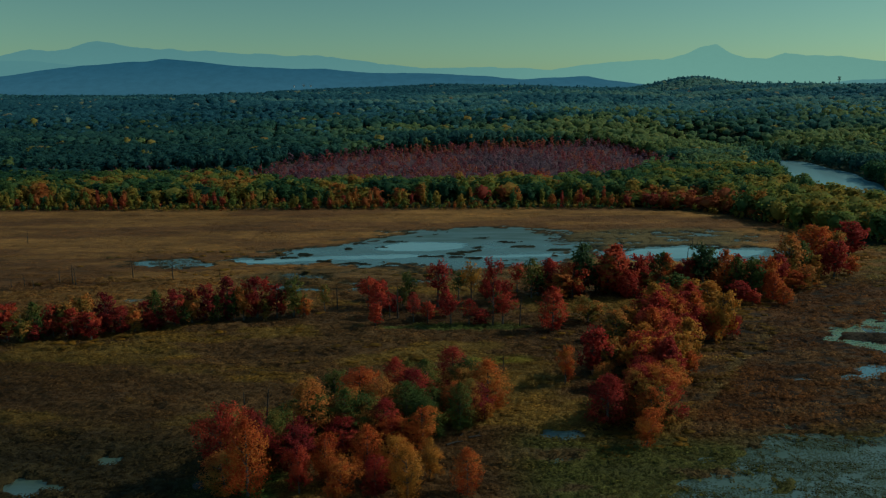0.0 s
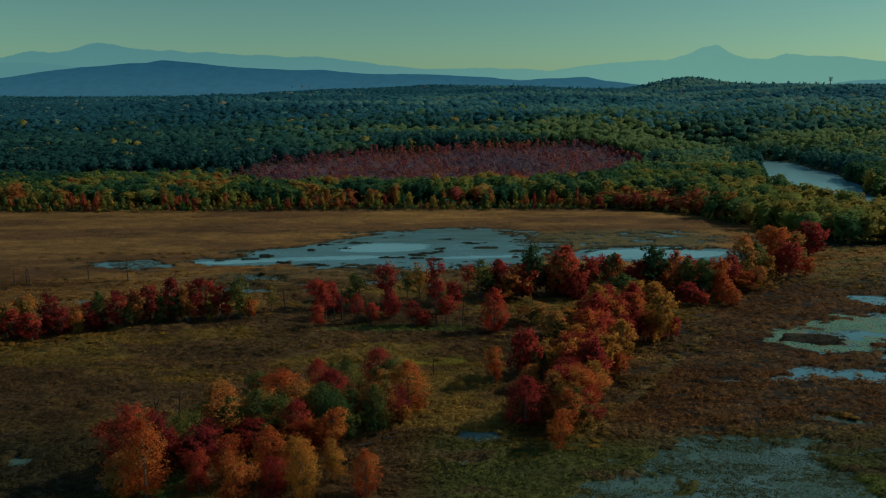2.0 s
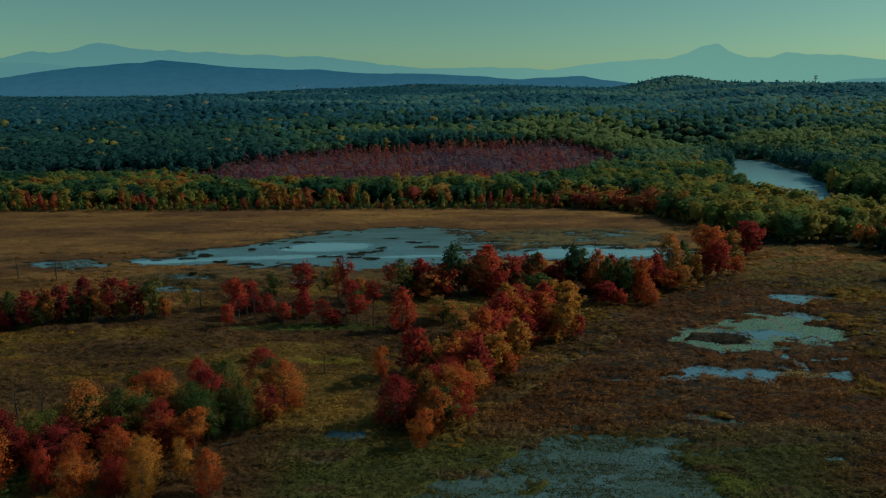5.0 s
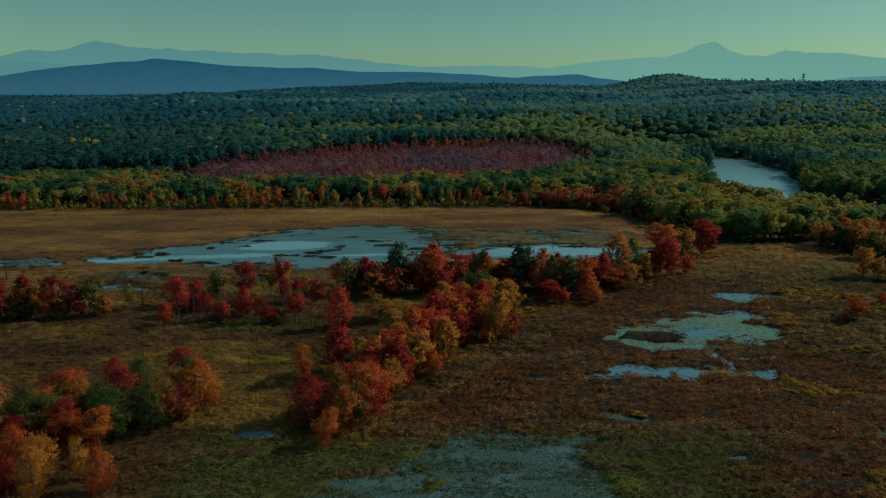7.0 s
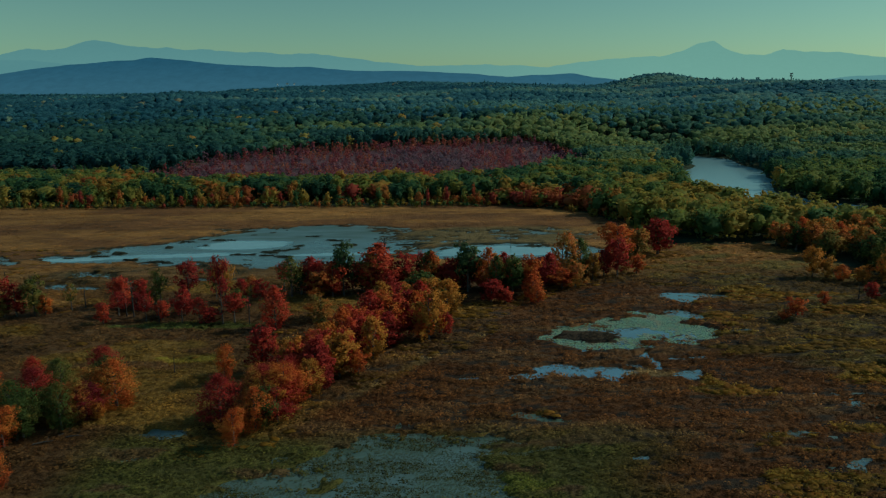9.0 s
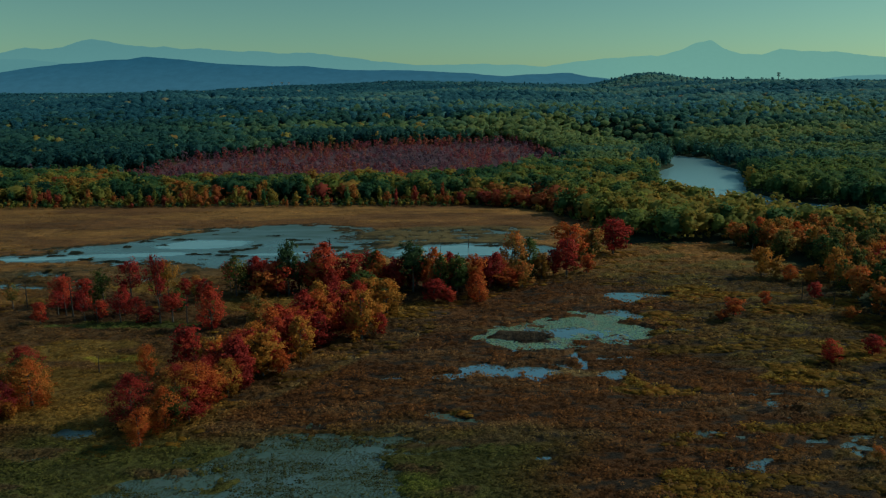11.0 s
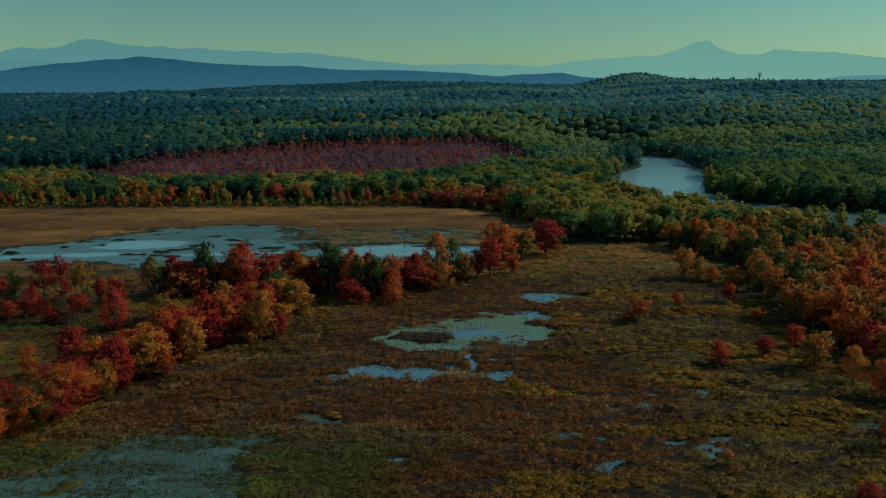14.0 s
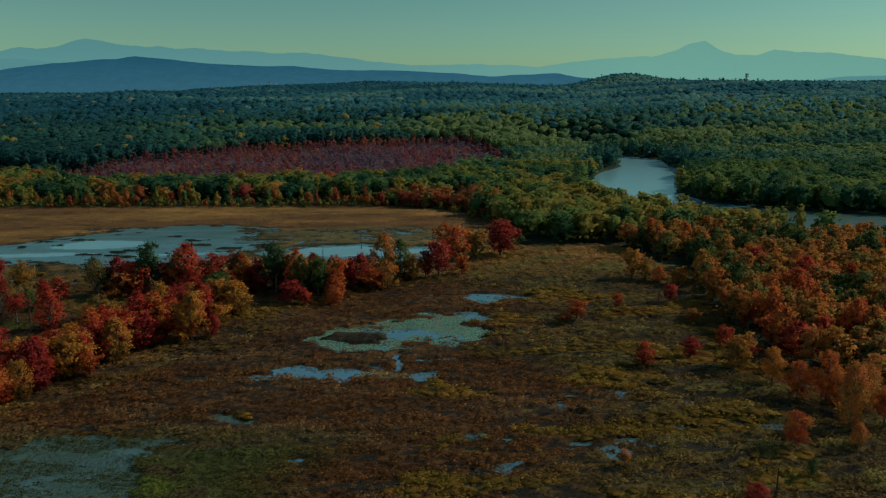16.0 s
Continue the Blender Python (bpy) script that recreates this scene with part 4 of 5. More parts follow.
# the wooded hills
X, Y = scatter_trees(rng, -1250, 1350, 790, 1480, 8.4)
ok = ~((X > -100) & (Y > 1300))
X, Y = X[ok], Y[ok]
# tone rises eastward to paint in thicker haze
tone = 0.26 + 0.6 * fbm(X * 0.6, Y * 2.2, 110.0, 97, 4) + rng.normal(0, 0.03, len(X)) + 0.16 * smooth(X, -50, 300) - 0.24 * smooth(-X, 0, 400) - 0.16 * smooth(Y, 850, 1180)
plant("hill_forest", "wooded hillside, green with some gold, blue haze painted into its colour", "forest", hazed_hill_woods, X, Y, rng.uniform(9.2, 10.8, len(X)) * (1 + 0.4 * fbm(X * 0.5, Y, 80.0, 94, 2)), 11.0 + 6 * rng.uniform(0, 1, len(X)) ** 1.6,
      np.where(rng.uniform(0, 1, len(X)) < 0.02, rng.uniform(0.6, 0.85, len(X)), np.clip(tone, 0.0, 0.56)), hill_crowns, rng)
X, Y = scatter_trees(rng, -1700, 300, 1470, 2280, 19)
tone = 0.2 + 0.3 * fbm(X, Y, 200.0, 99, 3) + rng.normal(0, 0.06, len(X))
plant("far_forest", "far forest on rolling ground, blue haze painted into its colour", "forest", hazed_hill_woods, X, Y, rng.uniform(11, 16, len(X)), rng.uniform(17, 25, len(X)),
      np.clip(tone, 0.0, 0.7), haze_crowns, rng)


pine_crowns = [crown_quads(rng, 10, 3, 1.7, "spire", 0.1) for k in range(3)]
X, Y = scatter_trees(rng, 60, 900, 850, 1240, 26)
ok = rng.uniform(0, 1, len(X)) < 0.25 + 0.5 * smooth(Y, 980, 1150)
X, Y = X[ok], Y[ok]
plant("ridge_pines", "dark pines standing above the hill's crest", "trees", hazed_hill_woods, X, Y, rng.uniform(11, 14.5, len(X)), rng.uniform(5, 7.5, len(X)), rng.uniform(0.0, 0.1, len(X)), pine_crowns, rng)


# ---- single trees ----
def trunk_mesh(rng, shape):
    """Trunk and limbs of a tree of width 1 and height 1."""
    bm = bmesh.new()
    lean = rng.uniform(-0.06, 0.06, 2)
    top = 0.86 if shape != "bush" else 0.5
    path = [(lean[0] * k * k, lean[1] * k * k, top * k) for k in (0, 0.2, 0.45, 0.7, 1.0)]
    tube(bm, path, [0.036, 0.028, 0.021, 0.013, 0.004])
    for i in range(7):
        k = 0.28 + 0.08 * i
        a = i * 2.4 + rng.uniform(-0.4, 0.4)
        s = np.array((lean[0] * k * k, lean[1] * k * k, top * k))
        out = rng.uniform(0.22, 0.40) * (1.1 - 0.6 * k)
        m1 = s + np.array((math.cos(a) * out * 0.5, math.sin(a) * out * 0.5, 0.07))
        e1 = s + np.array((math.cos(a) * out, math.sin(a) * out, 0.17))
        tube(bm, [s, m1, e1], [0.011, 0.008, 0.003], 5)
    return bm


TREE_LABELS = {
    "r": ("maple_tree", "crimson red maple in full autumn leaf, standing in the marsh"),
    "m": ("maple_tree", "dark maroon maple with thinning leaves, in marsh grass"),
    "o": ("maple_tree", "bright orange maple in full autumn colour"),
    "y": ("birch_tree", "golden-leaved tree with a pale slender trunk"),
    "b": ("oak_tree", "half-turned oak with olive and russet leaves"),
    "g": ("oak_tree", "dark green leafy tree among red maples"),
    "p": ("pine_tree", "tall airy dark green pine standing above the maples"),
}
SHAPES = {"r": ("lobed", "lobed", "round"), "m": ("lobed", "tall", "lobed"), "o": ("lobed", "lobed", "round"), "y": ("lobed", "tall", "lobed"),
          "b": ("lobed", "lobed", "tall"), "g": ("lobed", "lobed", "round"), "p": ("lobed", "lobed", "lobed")}
MODELS = {}


def tree_model(kind, i, grade=0):
    """The first tree of each look is built; later ones copy it."""
    key = (kind, i, grade)
    if key not in MODELS:
        r = np.random.default_rng(100 + 10 * i + ord(kind))
        name, label = TREE_LABELS[kind]
        root = tagged(new(name), label, "tree")
        root.empty_display_size = 0.2
        shape = SHAPES[kind][i]
        part("trunk", trunk_mesh(r, shape), bark, root)
        clumps, leaves, size = ((90, 24, 0.33), (76, 17, 0.43), (150, 44, 0.165), (76, 20, 0.28))[grade]
        v, f, nrm = crown_quads(r, clumps, leaves, size, shape, 0.3 if kind == "p" else 0.36 if grade == 3 else 0.04)
        tip = 0.5 * np.clip(np.hypot(v[:, 0], v[:, 1]) / 0.5, 0, 1) + 0.5 * np.clip(v[:, 2], 0, 1)          # outer, upper leaves turn first; their brightness also paints in top light
        crown = new("crown", mesh_from("crown", v, f, LEAVES[kind], tone=tip, normals=unit(nrm * np.array((6.0, 6.0, 10.0)))))
        crown.parent = root
        MODELS[key] = [root, False]
    return MODELS[key]


def tree(x, y, h, w, kind, group, grade=0):
    i = random.randrange(3)
    model = tree_model(kind, i, grade)
    z = float(ground_height(np.array([x]), np.array([y]))[0])
    m = Matrix.LocRotScale((x, y, max(z, 0.0) - 0.06), Euler((0, 0, random.uniform(0, 6.28))), (w * 1.12, w * 1.12, h * 1.02))
    if model[1]:
        sx, sy, sz = model[0].scale
        ob = copy_thing(model[0], m @ Matrix.Diagonal((1 / sx, 1 / sy, 1 / sz, 1)))
    else:
        ob, model[1] = model[0], True
        ob.matrix_basis = m
    tagged(ob, group=group)
    return ob


HEDGE_A = [
    (-99.1, 158.2, 9.4, 5.8, 'r'), (-95.4, 157.4, 7.6, 5.1, 'b'), (-93.6, 160.1, 9.1, 5.2, 'g'),
    (-93.2, 158.5, 3.9, 3.9, 'r'), (-90.7, 162.0, 8.9, 5.3, 'r'), (-88.2, 162.8, 9.6, 5.9, 'b'),
    (-85.9, 161.5, 7.0, 5.2, 'r'), (-85.4, 166.0, 10.2, 5.4, 'b'), (-81.3, 160.7, 7.2, 5.9, 'r'),
    (-82.3, 170.2, 9.3, 4.8, 'r'), (-79.4, 165.1, 6.5, 4.7, 'r'), (-76.3, 165.0, 6.5, 6.0, 'r'),
    (-73.3, 165.8, 7.0, 4.7, 'b'), (-71.4, 168.7, 7.8, 5.5, 'r'), (-102.9, 156.1, 8.7, 6.3, 'r'),
    (-106.9, 155.4, 8.7, 6.3, 'b'), (-110.4, 154.0, 9.1, 6.3, 'r'),
]
HEDGE_B = [
    (-69.6, 170.0, 9.0, 4.8, 'g'), (-68.9, 167.8, 5.0, 4.8, 'r'), (-65.0, 169.1, 9.9, 5.7, 'r'),
    (-62.4, 169.5, 5.8, 3.8, 'g'), (-61.6, 171.2, 9.6, 5.8, 'b'), (-58.6, 172.5, 10.9, 6.4, 'r'),
    (-55.6, 172.9, 7.0, 4.5, 'g'), (-53.5, 174.2, 11.3, 5.9, 'r'), (-52.0, 173.3, 8.3, 4.2, 'g'),
    (-49.7, 174.2, 10.2, 4.9, 'b'), (-46.6, 175.5, 12.0, 6.5, 'r'), (-44.7, 175.5, 6.9, 5.0, 'b'),
    (-41.9, 176.3, 9.5, 5.7, 'r'), (-37.8, 177.2, 11.2, 6.6, 'g'), (-35.4, 177.6, 6.2, 3.7, 'o'),
]
SCATTER = [
    (-30.8, 181.9, 7.3, 3.8, 'b'), (-19.9, 185.8, 8.5, 6.0, 'r'), (-15.7, 175.5, 6.0, 5.1, 'r'),
    (-7.5, 172.2, 7.6, 3.5, 'r'), (-9.0, 185.6, 10.0, 4.8, 'g'), (-1.6, 185.5, 13.0, 7.2, 'm'),
    (1.7, 171.2, 7.2, 4.4, 'r'), (4.0, 190.7, 8.7, 4.3, 'g'), (7.3, 188.0, 12.1, 5.4, 'y'),
    (6.1, 170.7, 6.3, 3.9, 'r'), (11.9, 170.2, 17.2, 4.9, 'm'), (14.4, 171.5, 7.5, 6.4, 'r'),
    (20.6, 198.8, 9.0, 5.1, 'r'), (23.9, 193.1, 11.1, 6.5, 'g'),
]
BACK = [
    (25.8, 165.8, 10.7, 6.5, 'r'), (28.9, 195.8, 10.5, 8.2, 'r'), (34.2, 197.5, 8.4, 6.0, 'y'),
    (37.8, 194.6, 15.4, 6.9, 'p'), (47.3, 197.3, 13.7, 11.4, 'r'), (53.7, 199.5, 11.9, 8.0, 'r'),
    (58.6, 203.0, 11.5, 4.5, 'r'), (61.4, 200.0, 11.0, 7.4, 'g'), (35.3, 172.1, 7.5, 7.2, 'b'),
    (66.0, 199.3, 7.9, 6.7, 'r'), (69.9, 202.8, 7.8, 5.2, 'b'), (71.9, 196.9, 14.5, 8.5, 'p'),
    (77.8, 196.8, 12.3, 7.2, 'o'), (79.7, 193.4, 10.8, 5.3, 'g'), (84.0, 193.9, 12.3, 7.1, 'g'),
    (89.1, 194.9, 12.0, 5.9, 'o'), (77.9, 186.9, 7.0, 6.9, 'r'), (81.7, 186.4, 4.0, 4.5, 'r'),
]
TAIL = [
    (89.0, 191.0, 6.6, 5.5, 'o'), (89.7, 186.2, 4.8, 4.5, 'o'), (98.5, 200.0, 6.3, 8.0, 'o'),
    (100.9, 208.6, 14.2, 8.6, 'b'), (105.4, 211.1, 12.0, 7.1, 'g'), (108.9, 209.7, 9.4, 5.3, 'y'),
    (112.7, 212.3, 9.7, 5.1, 'r'), (116.6, 212.2, 13.1, 7.8, 'r'), (123.4, 216.2, 6.7, 4.5, 'o'),
    (120.6, 232.4, 14.6, 11.4, 'o'), (136.8, 242.0, 13.8, 11.9, 'r'), (128.6, 237.1, 11.5, 9.4, 'b'),
]
SPINE_A = [
    (60.2, 183.1, 9.1, 10.9, 'g'), (66.2, 177.2, 8.8, 8.8, 'y'), (62.3, 157.0, 13.2, 6.6, 'y'),
    (66.1, 160.0, 6.1, 3.6, 'r'), (61.0, 157.8, 8.1, 6.4, 'o'), (58.7, 160.1, 7.4, 5.5, 'r'),
    (54.6, 165.0, 8.7, 8.0, 'r'), (50.2, 170.6, 7.9, 8.3, 'r'), (47.3, 155.7, 6.9, 7.6, 'o'),
    (44.2, 163.5, 7.2, 6.1, 'y'), (39.2, 158.8, 7.3, 6.7, 'b'), (29.7, 138.3, 11.3, 6.4, 'r'),
    (23.5, 133.5, 8.9, 3.5, 'o'), (37.8, 142.8, 8.6, 5.8, 'o'), (45.2, 142.1, 9.4, 5.8, 'o'),
]
SPINE_B = [
    (50.9, 145.3, 9.5, 6.2, 'y'), (48.8, 137.3, 5.7, 4.1, 'o'), (39.2, 139.1, 6.8, 5.2, 'r'),
    (43.0, 129.3, 5.3, 3.8, 'm'), (27.9, 116.3, 8.7, 7.6, 'r'), (33.1, 119.4, 8.2, 5.6, 'b'),
    (36.6, 117.8, 5.8, 4.7, 'r'), (32.5, 108.1, 7.0, 4.7, 'o'), (30.1, 131.3, 5.7, 4.3, 'b'),
    (64.5, 170.4, 5.7, 5.5, 'y'), (42.8, 146.0, 8.1, 4.8, 'o'), (33.7, 139.8, 8.4, 4.6, 'b'),
]
FRONT_A = [
    (-32.6, 98.6, 12.1, 7.2, 'r'), (-27.4, 92.5, 11.6, 6.1, 'o'), (-21.6, 108.6, 11.1, 8.4, 'b'),
    (-14.5, 118.9, 9.8, 7.5, 'o'), (-20.1, 125.3, 7.1, 4.6, 'g'), (-9.0, 125.9, 7.9, 5.0, 'r'),
    (-6.8, 129.0, 6.2, 3.4, 'g'), (-8.3, 118.2, 6.8, 5.9, 'b'), (-13.5, 109.9, 8.9, 7.4, 'g'),
    (-9.5, 108.5, 7.5, 5.6, 'm'), (-1.8, 118.8, 5.5, 5.7, 'g'), (1.5, 131.0, 8.0, 6.5, 'm'),
    (7.6, 121.9, 9.4, 7.5, 'o'), (4.2, 115.4, 7.9, 5.0, 'b'), (6.9, 116.1, 4.0, 3.1, 'y'),
]
FRONT_B = [
    (-3.5, 106.6, 7.7, 5.9, 'o'), (-20.6, 94.1, 8.1, 3.7, 'r'), (-17.0, 96.5, 8.3, 5.4, 'o'),
    (-11.3, 97.6, 8.1, 5.0, 'o'), (-14.2, 90.9, 8.1, 5.1, 'o'), (-7.1, 96.5, 7.7, 5.9, 'y'),
    (-9.6, 92.3, 7.7, 4.1, 'r'), (-5.1, 91.2, 8.3, 4.8, 'y'), (-2.1, 97.5, 7.2, 4.0, 'y'),
    (3.2, 93.1, 6.8, 4.1, 'o'), (-27.3, 98.5, 11.7, 5.0, 'm'), (-25.5, 101.8, 7.9, 4.3, 'g'),
]
RIGHT_A = [
    (173.2, 210.1, 10.2, 6.3, 'y'), (176.8, 208.8, 6.6, 4.6, 'y'), (180.1, 206.9, 4.5, 4.2, 'o'),
    (177.7, 187.1, 5.7, 3.7, 'r'), (185.2, 205.0, 5.8, 4.9, 'y'), (162.7, 182.3, 4.1, 3.2, 'o'),
    (150.4, 170.9, 5.3, 4.9, 'o'), (147.5, 170.0, 2.7, 3.3, 'o'), (178.4, 170.7, 3.8, 3.3, 'o'),
    (159.3, 142.4, 5.4, 4.1, 'r'), (169.5, 145.5, 5.2, 4.2, 'r'), (179.1, 152.8, 5.5, 4.4, 'r'),
    (177.4, 140.2, 8.2, 5.9, 'y'),
]
RIGHT_B = [
    (180.4, 131.5, 7.6, 4.5, 'y'), (182.6, 125.9, 7.6, 4.9, 'o'), (173.3, 106.6, 7.0, 4.2, 'o'),
    (185.6, 113.7, 11.4, 6.0, 'b'), (145.8, 101.5, 2.9, 2.1, 'b'), (183.3, 107.0, 3.8, 2.8, 'b'),
    (191.0, 113.6, 7.5, 4.1, 'o'), (161.6, 92.0, 2.8, 3.4, 'r'), (171.9, 98.3, 3.6, 1.8, 'g'),
    (181.1, 145.4, 4.9, 4.7, 'm'), (186.5, 123.5, 10.6, 6.0, 'o'), (191.6, 120.0, 9.8, 5.9, 'b'),
]


for rows, group in ((HEDGE_A, "red hedge in the marsh"), (HEDGE_B, "red hedge in the marsh"), (SCATTER, "scattered maples by the pond"), (BACK, "maples along the pond"),
                    (TAIL, "maples along the pond"), (SPINE_A, "spine of maples in the marsh"), (SPINE_B, "spine of maples in the marsh"),
                    (FRONT_A, "front clump of maples"), (FRONT_B, "front clump of maples"), (RIGHT_A, "trees at the wood's edge"), (RIGHT_B, "trees at the wood's edge")):
    for k, (x, y, h, w, kind) in enumerate(rows):
        if rows in (HEDGE_A, HEDGE_B) and kind == "r" and k % 4:
            kind = "m"
        tree(x, y, h, w, kind, group, 3 if rows is SCATTER else 2 if y < 134 else 0)

# younger maples filling the spine
for i in range(64):
    k = (i + 0.5) / 64
    x, y = 34 + 26 * k + random.uniform(-6.5, 6) * (0.4 + 0.6 * k), 116 + 66 * k + random.uniform(-3, 3)
    tree(x, y, random.uniform(7, 10.5), random.uniform(5.2, 8), random.choice("rrrrooymrgor"), "spine of maples in the marsh", 2 if y < 128 else 0)

# the row along the pond closes up
for i in range(26):
    k = (i + 0.5) / 26
    x, y = 26 + 76 * k + random.uniform(-2, 2), 195 + 9 * k + random.uniform(-5, 4)
    tree(x, y, random.uniform(7.5, 11.5), random.uniform(5.5, 8), random.choice("rrmrogbbrg"), "maples along the pond", 0)
for i in range(12):
    tree(random.uniform(-24, 26), random.uniform(168, 196), random.uniform(4.5, 8), random.uniform(3.6, 5.2), random.choice("rrmrgb"), "scattered maples by the pond", 0)

# darker trees standing close behind the front maples
for i in range(36):
    k = (i + 0.5) / 36
    x, y = -34 + 40 * k + random.uniform(-3, 3), 98 + 24 * k + random.uniform(-7, 7)
    tree(x, y, random.uniform(6, 9), random.uniform(4.8, 7), random.choice("gbgbmbbog"), "front clump of maples", 2)

# the wood on the near bank, tree by tree
rng = np.random.default_rng(23)
X, Y = scatter_trees(rng, 180, 340, 88, 262, 5.4)
ok = wooded(X, Y) & (X < 120 + 0.62 * Y + 8)
for x, y in zip(X[ok], Y[ok]):
    q = float(fbm(np.array([x]), np.array([y]), 13.0, 61, 2)[0]) * 0.7 + rng.normal(0, 0.2) + 0.17 - 0.30 * float(smooth(np.array(y), 165, 225))
    kind = "g" if q < -0.26 else "b" if q < 0.10 else "y" if q < 0.24 else "o" if q < 0.58 else "r"
    tree(float(x), float(y), rng.uniform(7.5, 11), rng.uniform(5.4, 7.8), kind, "wood on the river bank", 1)

# ---- marsh growth ----
rng = np.random.default_rng(5)


def tuft(rng, blades, size, spread):
    """One tussock: sprays leaning out from a common foot."""
    a = rng.uniform(0, 2 * np.pi, blades)
    d = np.stack([np.cos(a), np.sin(a), np.zeros(blades)], 1)
    c = d * rng.uniform(0.1, spread, (blades, 1)) + np.array((0, 0, 1)) * rng.uniform(0.08, 0.28, (blades, 1))
    return leaf_quads(rng, c, d * 0.4 + np.array((0, 0, 1.0)), size, 0.28, 0.14)


TUFTS = [tuft(rng, 9, 0.38, 0.72) for k in range(6)]


def sow(name, label, x0, x1, y0, y1, spacing, high, keep, wide=1.0):
    X, Y = scatter_trees(rng, x0, x1, y0, y1, spacing)
    dense = 0.95 + 0.2 * fbm(X, Y * 2.0, 12.0, 55, 3) + 0.4 * fbm(X, Y * 1.5, 4.0, 57, 2)
    ok = (pool_depth(X, Y) < keep * rng.uniform(-0.5, 1, len(X))) & (rng.uniform(0, 1, len(X)) < dense) & ~wooded(X, Y) & (tussock_gap(X, Y) <= 0.02)
    X, Y = X[ok], Y[ok]
    even = 1 - smooth(stand_height(X, Y), 0.5, 0.9)[:, None]
    col = np.maximum(stand_colour(X, Y), 0.012) * (1.5 + rng.uniform(-0.3, 0.3, (len(X), 1)) * (1 - 0.75 * even))
    Z = np.maximum(ground_height(X, Y), -0.02)
    clump = smooth(fbm(X * 0.42, Y * 1.35, 2.4, 59, 3) + 0.4 * fbm(X * 0.5, Y * 1.6, 9.0, 60, 2), -0.22, 0.26)
    tall = stand_height(X, Y)
    S = rng.uniform(0.8, 1.1, len(X)) * (0.74 + 0.34 * clump)
    high = high * tall
    Z = Z + (0.07 + 0.40 * tall * clump) * (high > 0.3)
    # raised clumps tinted lighter, low ones between them darker
    col = col * (0.74 + (tall * (0.95 * clump - 0.17) + 0.2 * (1 - tall))[:, None]) * (1 + 0.16 * fbm(X * 0.7, Y * 2.0, 7.0, 69, 2)[:, None] * np.array((1.0, 0.4, -0.4)))
    vs, fs, cs, ns, base = [], [], [], [], 0
    pick = rng.integers(0, len(TUFTS), len(X))
    for k, (tv, tf, tn) in enumerate(TUFTS):
        i = np.nonzero(pick == k)[0]
        a = rng.uniform(0, 6.28, len(i))
        ca, sa = np.cos(a)[:, None], np.sin(a)[:, None]
        s = S[i, None]
        v = np.stack([(tv[None, :, 0] * ca - tv[None, :, 1] * sa) * s * wide + X[i, None], (tv[None, :, 0] * sa + tv[None, :, 1] * ca) * s * wide + Y[i, None],
                      tv[None, :, 2] * s * s * high[i, None] + Z[i, None] - 0.05], -1)
        vs.append(v.reshape(-1, 3))
        fs.append((tf[None] + (np.arange(len(i)) * len(tv))[:, None, None]).reshape(-1, 4) + base)
        cs.append(np.repeat(col[i], len(tv), 0))
        ns.append(np.stack([tn[None, :, 0] * ca - tn[None, :, 1] * sa, tn[None, :, 0] * sa + tn[None, :, 1] * ca, np.repeat(tn[None, :, 2], len(i), 0)], -1).reshape(-1, 3))
        base += len(i) * len(tv)
    ob = new(name, mesh_from(name, np.concatenate(vs), np.concatenate(fs), sedge, tint=np.concatenate(cs), normals=np.concatenate(ns)))
    return tagged(ob, label, "marsh plants", kind="stuff")


sow("sedge", "rust and olive tussocks of low marsh shrubs", -95, 235, 82, 150, 0.75, 0.8, 0.30, 0.9)
sow("sedge", "brown and olive tussocks in the middle marsh", -125, 230, 150, 215, 1.15, 0.8, 0.22, 1.25)
sow("meadow_grass", "tan meadow grass around the pond", -200, 240, 215, 346, 1.9, 0.4, 0.12, 1.5)

def mounds():
    """Flat-topped low shrubs with gold crowns, in drifts."""
    X, Y = scatter_trees(rng, -120, 200, 84, 256, 1.45)
    side = spine_side(Y)
    drift = fbm(X * 0.42, Y * 1.25, 12.0, 62, 4) + 0.12 * fbm(X, Y, 3.0, 63, 2)
    gold = gold_drift(X, Y)
    foot, west = (X > side - 12) & (X < side + 7) & (Y > 104), smooth(side - 10 - X, 0, 8) * (Y > 116)
    ok = rng.uniform(0, 1, len(X)) < np.maximum(np.maximum(0.9 * smooth(gold, 0.0, 0.06), 0.4 * foot * smooth(drift, -0.1, 0.1)), 0.06 * west * smooth(drift, 0.14, 0.24))
    ok &= (pool_depth(X, Y) < -0.25) & ~wooded(X, Y)
    X, Y, drift, gold = X[ok], Y[ok], drift[ok], gold[ok]
    W = rng.uniform(1.6, 2.9, len(X)) * (0.8 + 1.2 * np.clip(np.maximum(drift, gold), 0, 0.4))
    tone = np.clip(0.38 + 0.5 * fbm(X * 0.6, Y * 1.5, 22.0, 64, 2) + rng.normal(0, 0.05, len(X)) + 0.35 * np.clip(gold, 0, 0.3), 0, 1)
    rows = [canopy_crown(rng, 5, 10, 0.6, 0.0, w, 0.35, (5, 2), 0) for w in (1.0, 1.15, 0.9, 1.05)]
    rows = [(v * np.array((1.5, 0.9, 1.0)), f, n2) for v, f, n2 in rows]
    return plant("low_shrubs", "low gold and olive shrubs in drifts across the marsh", "shrubs", shrub_leaves, X, Y, rng.uniform(0.22, 0.42, len(X)), W, tone, rows, rng, 0.05, 0.9)


mounds()


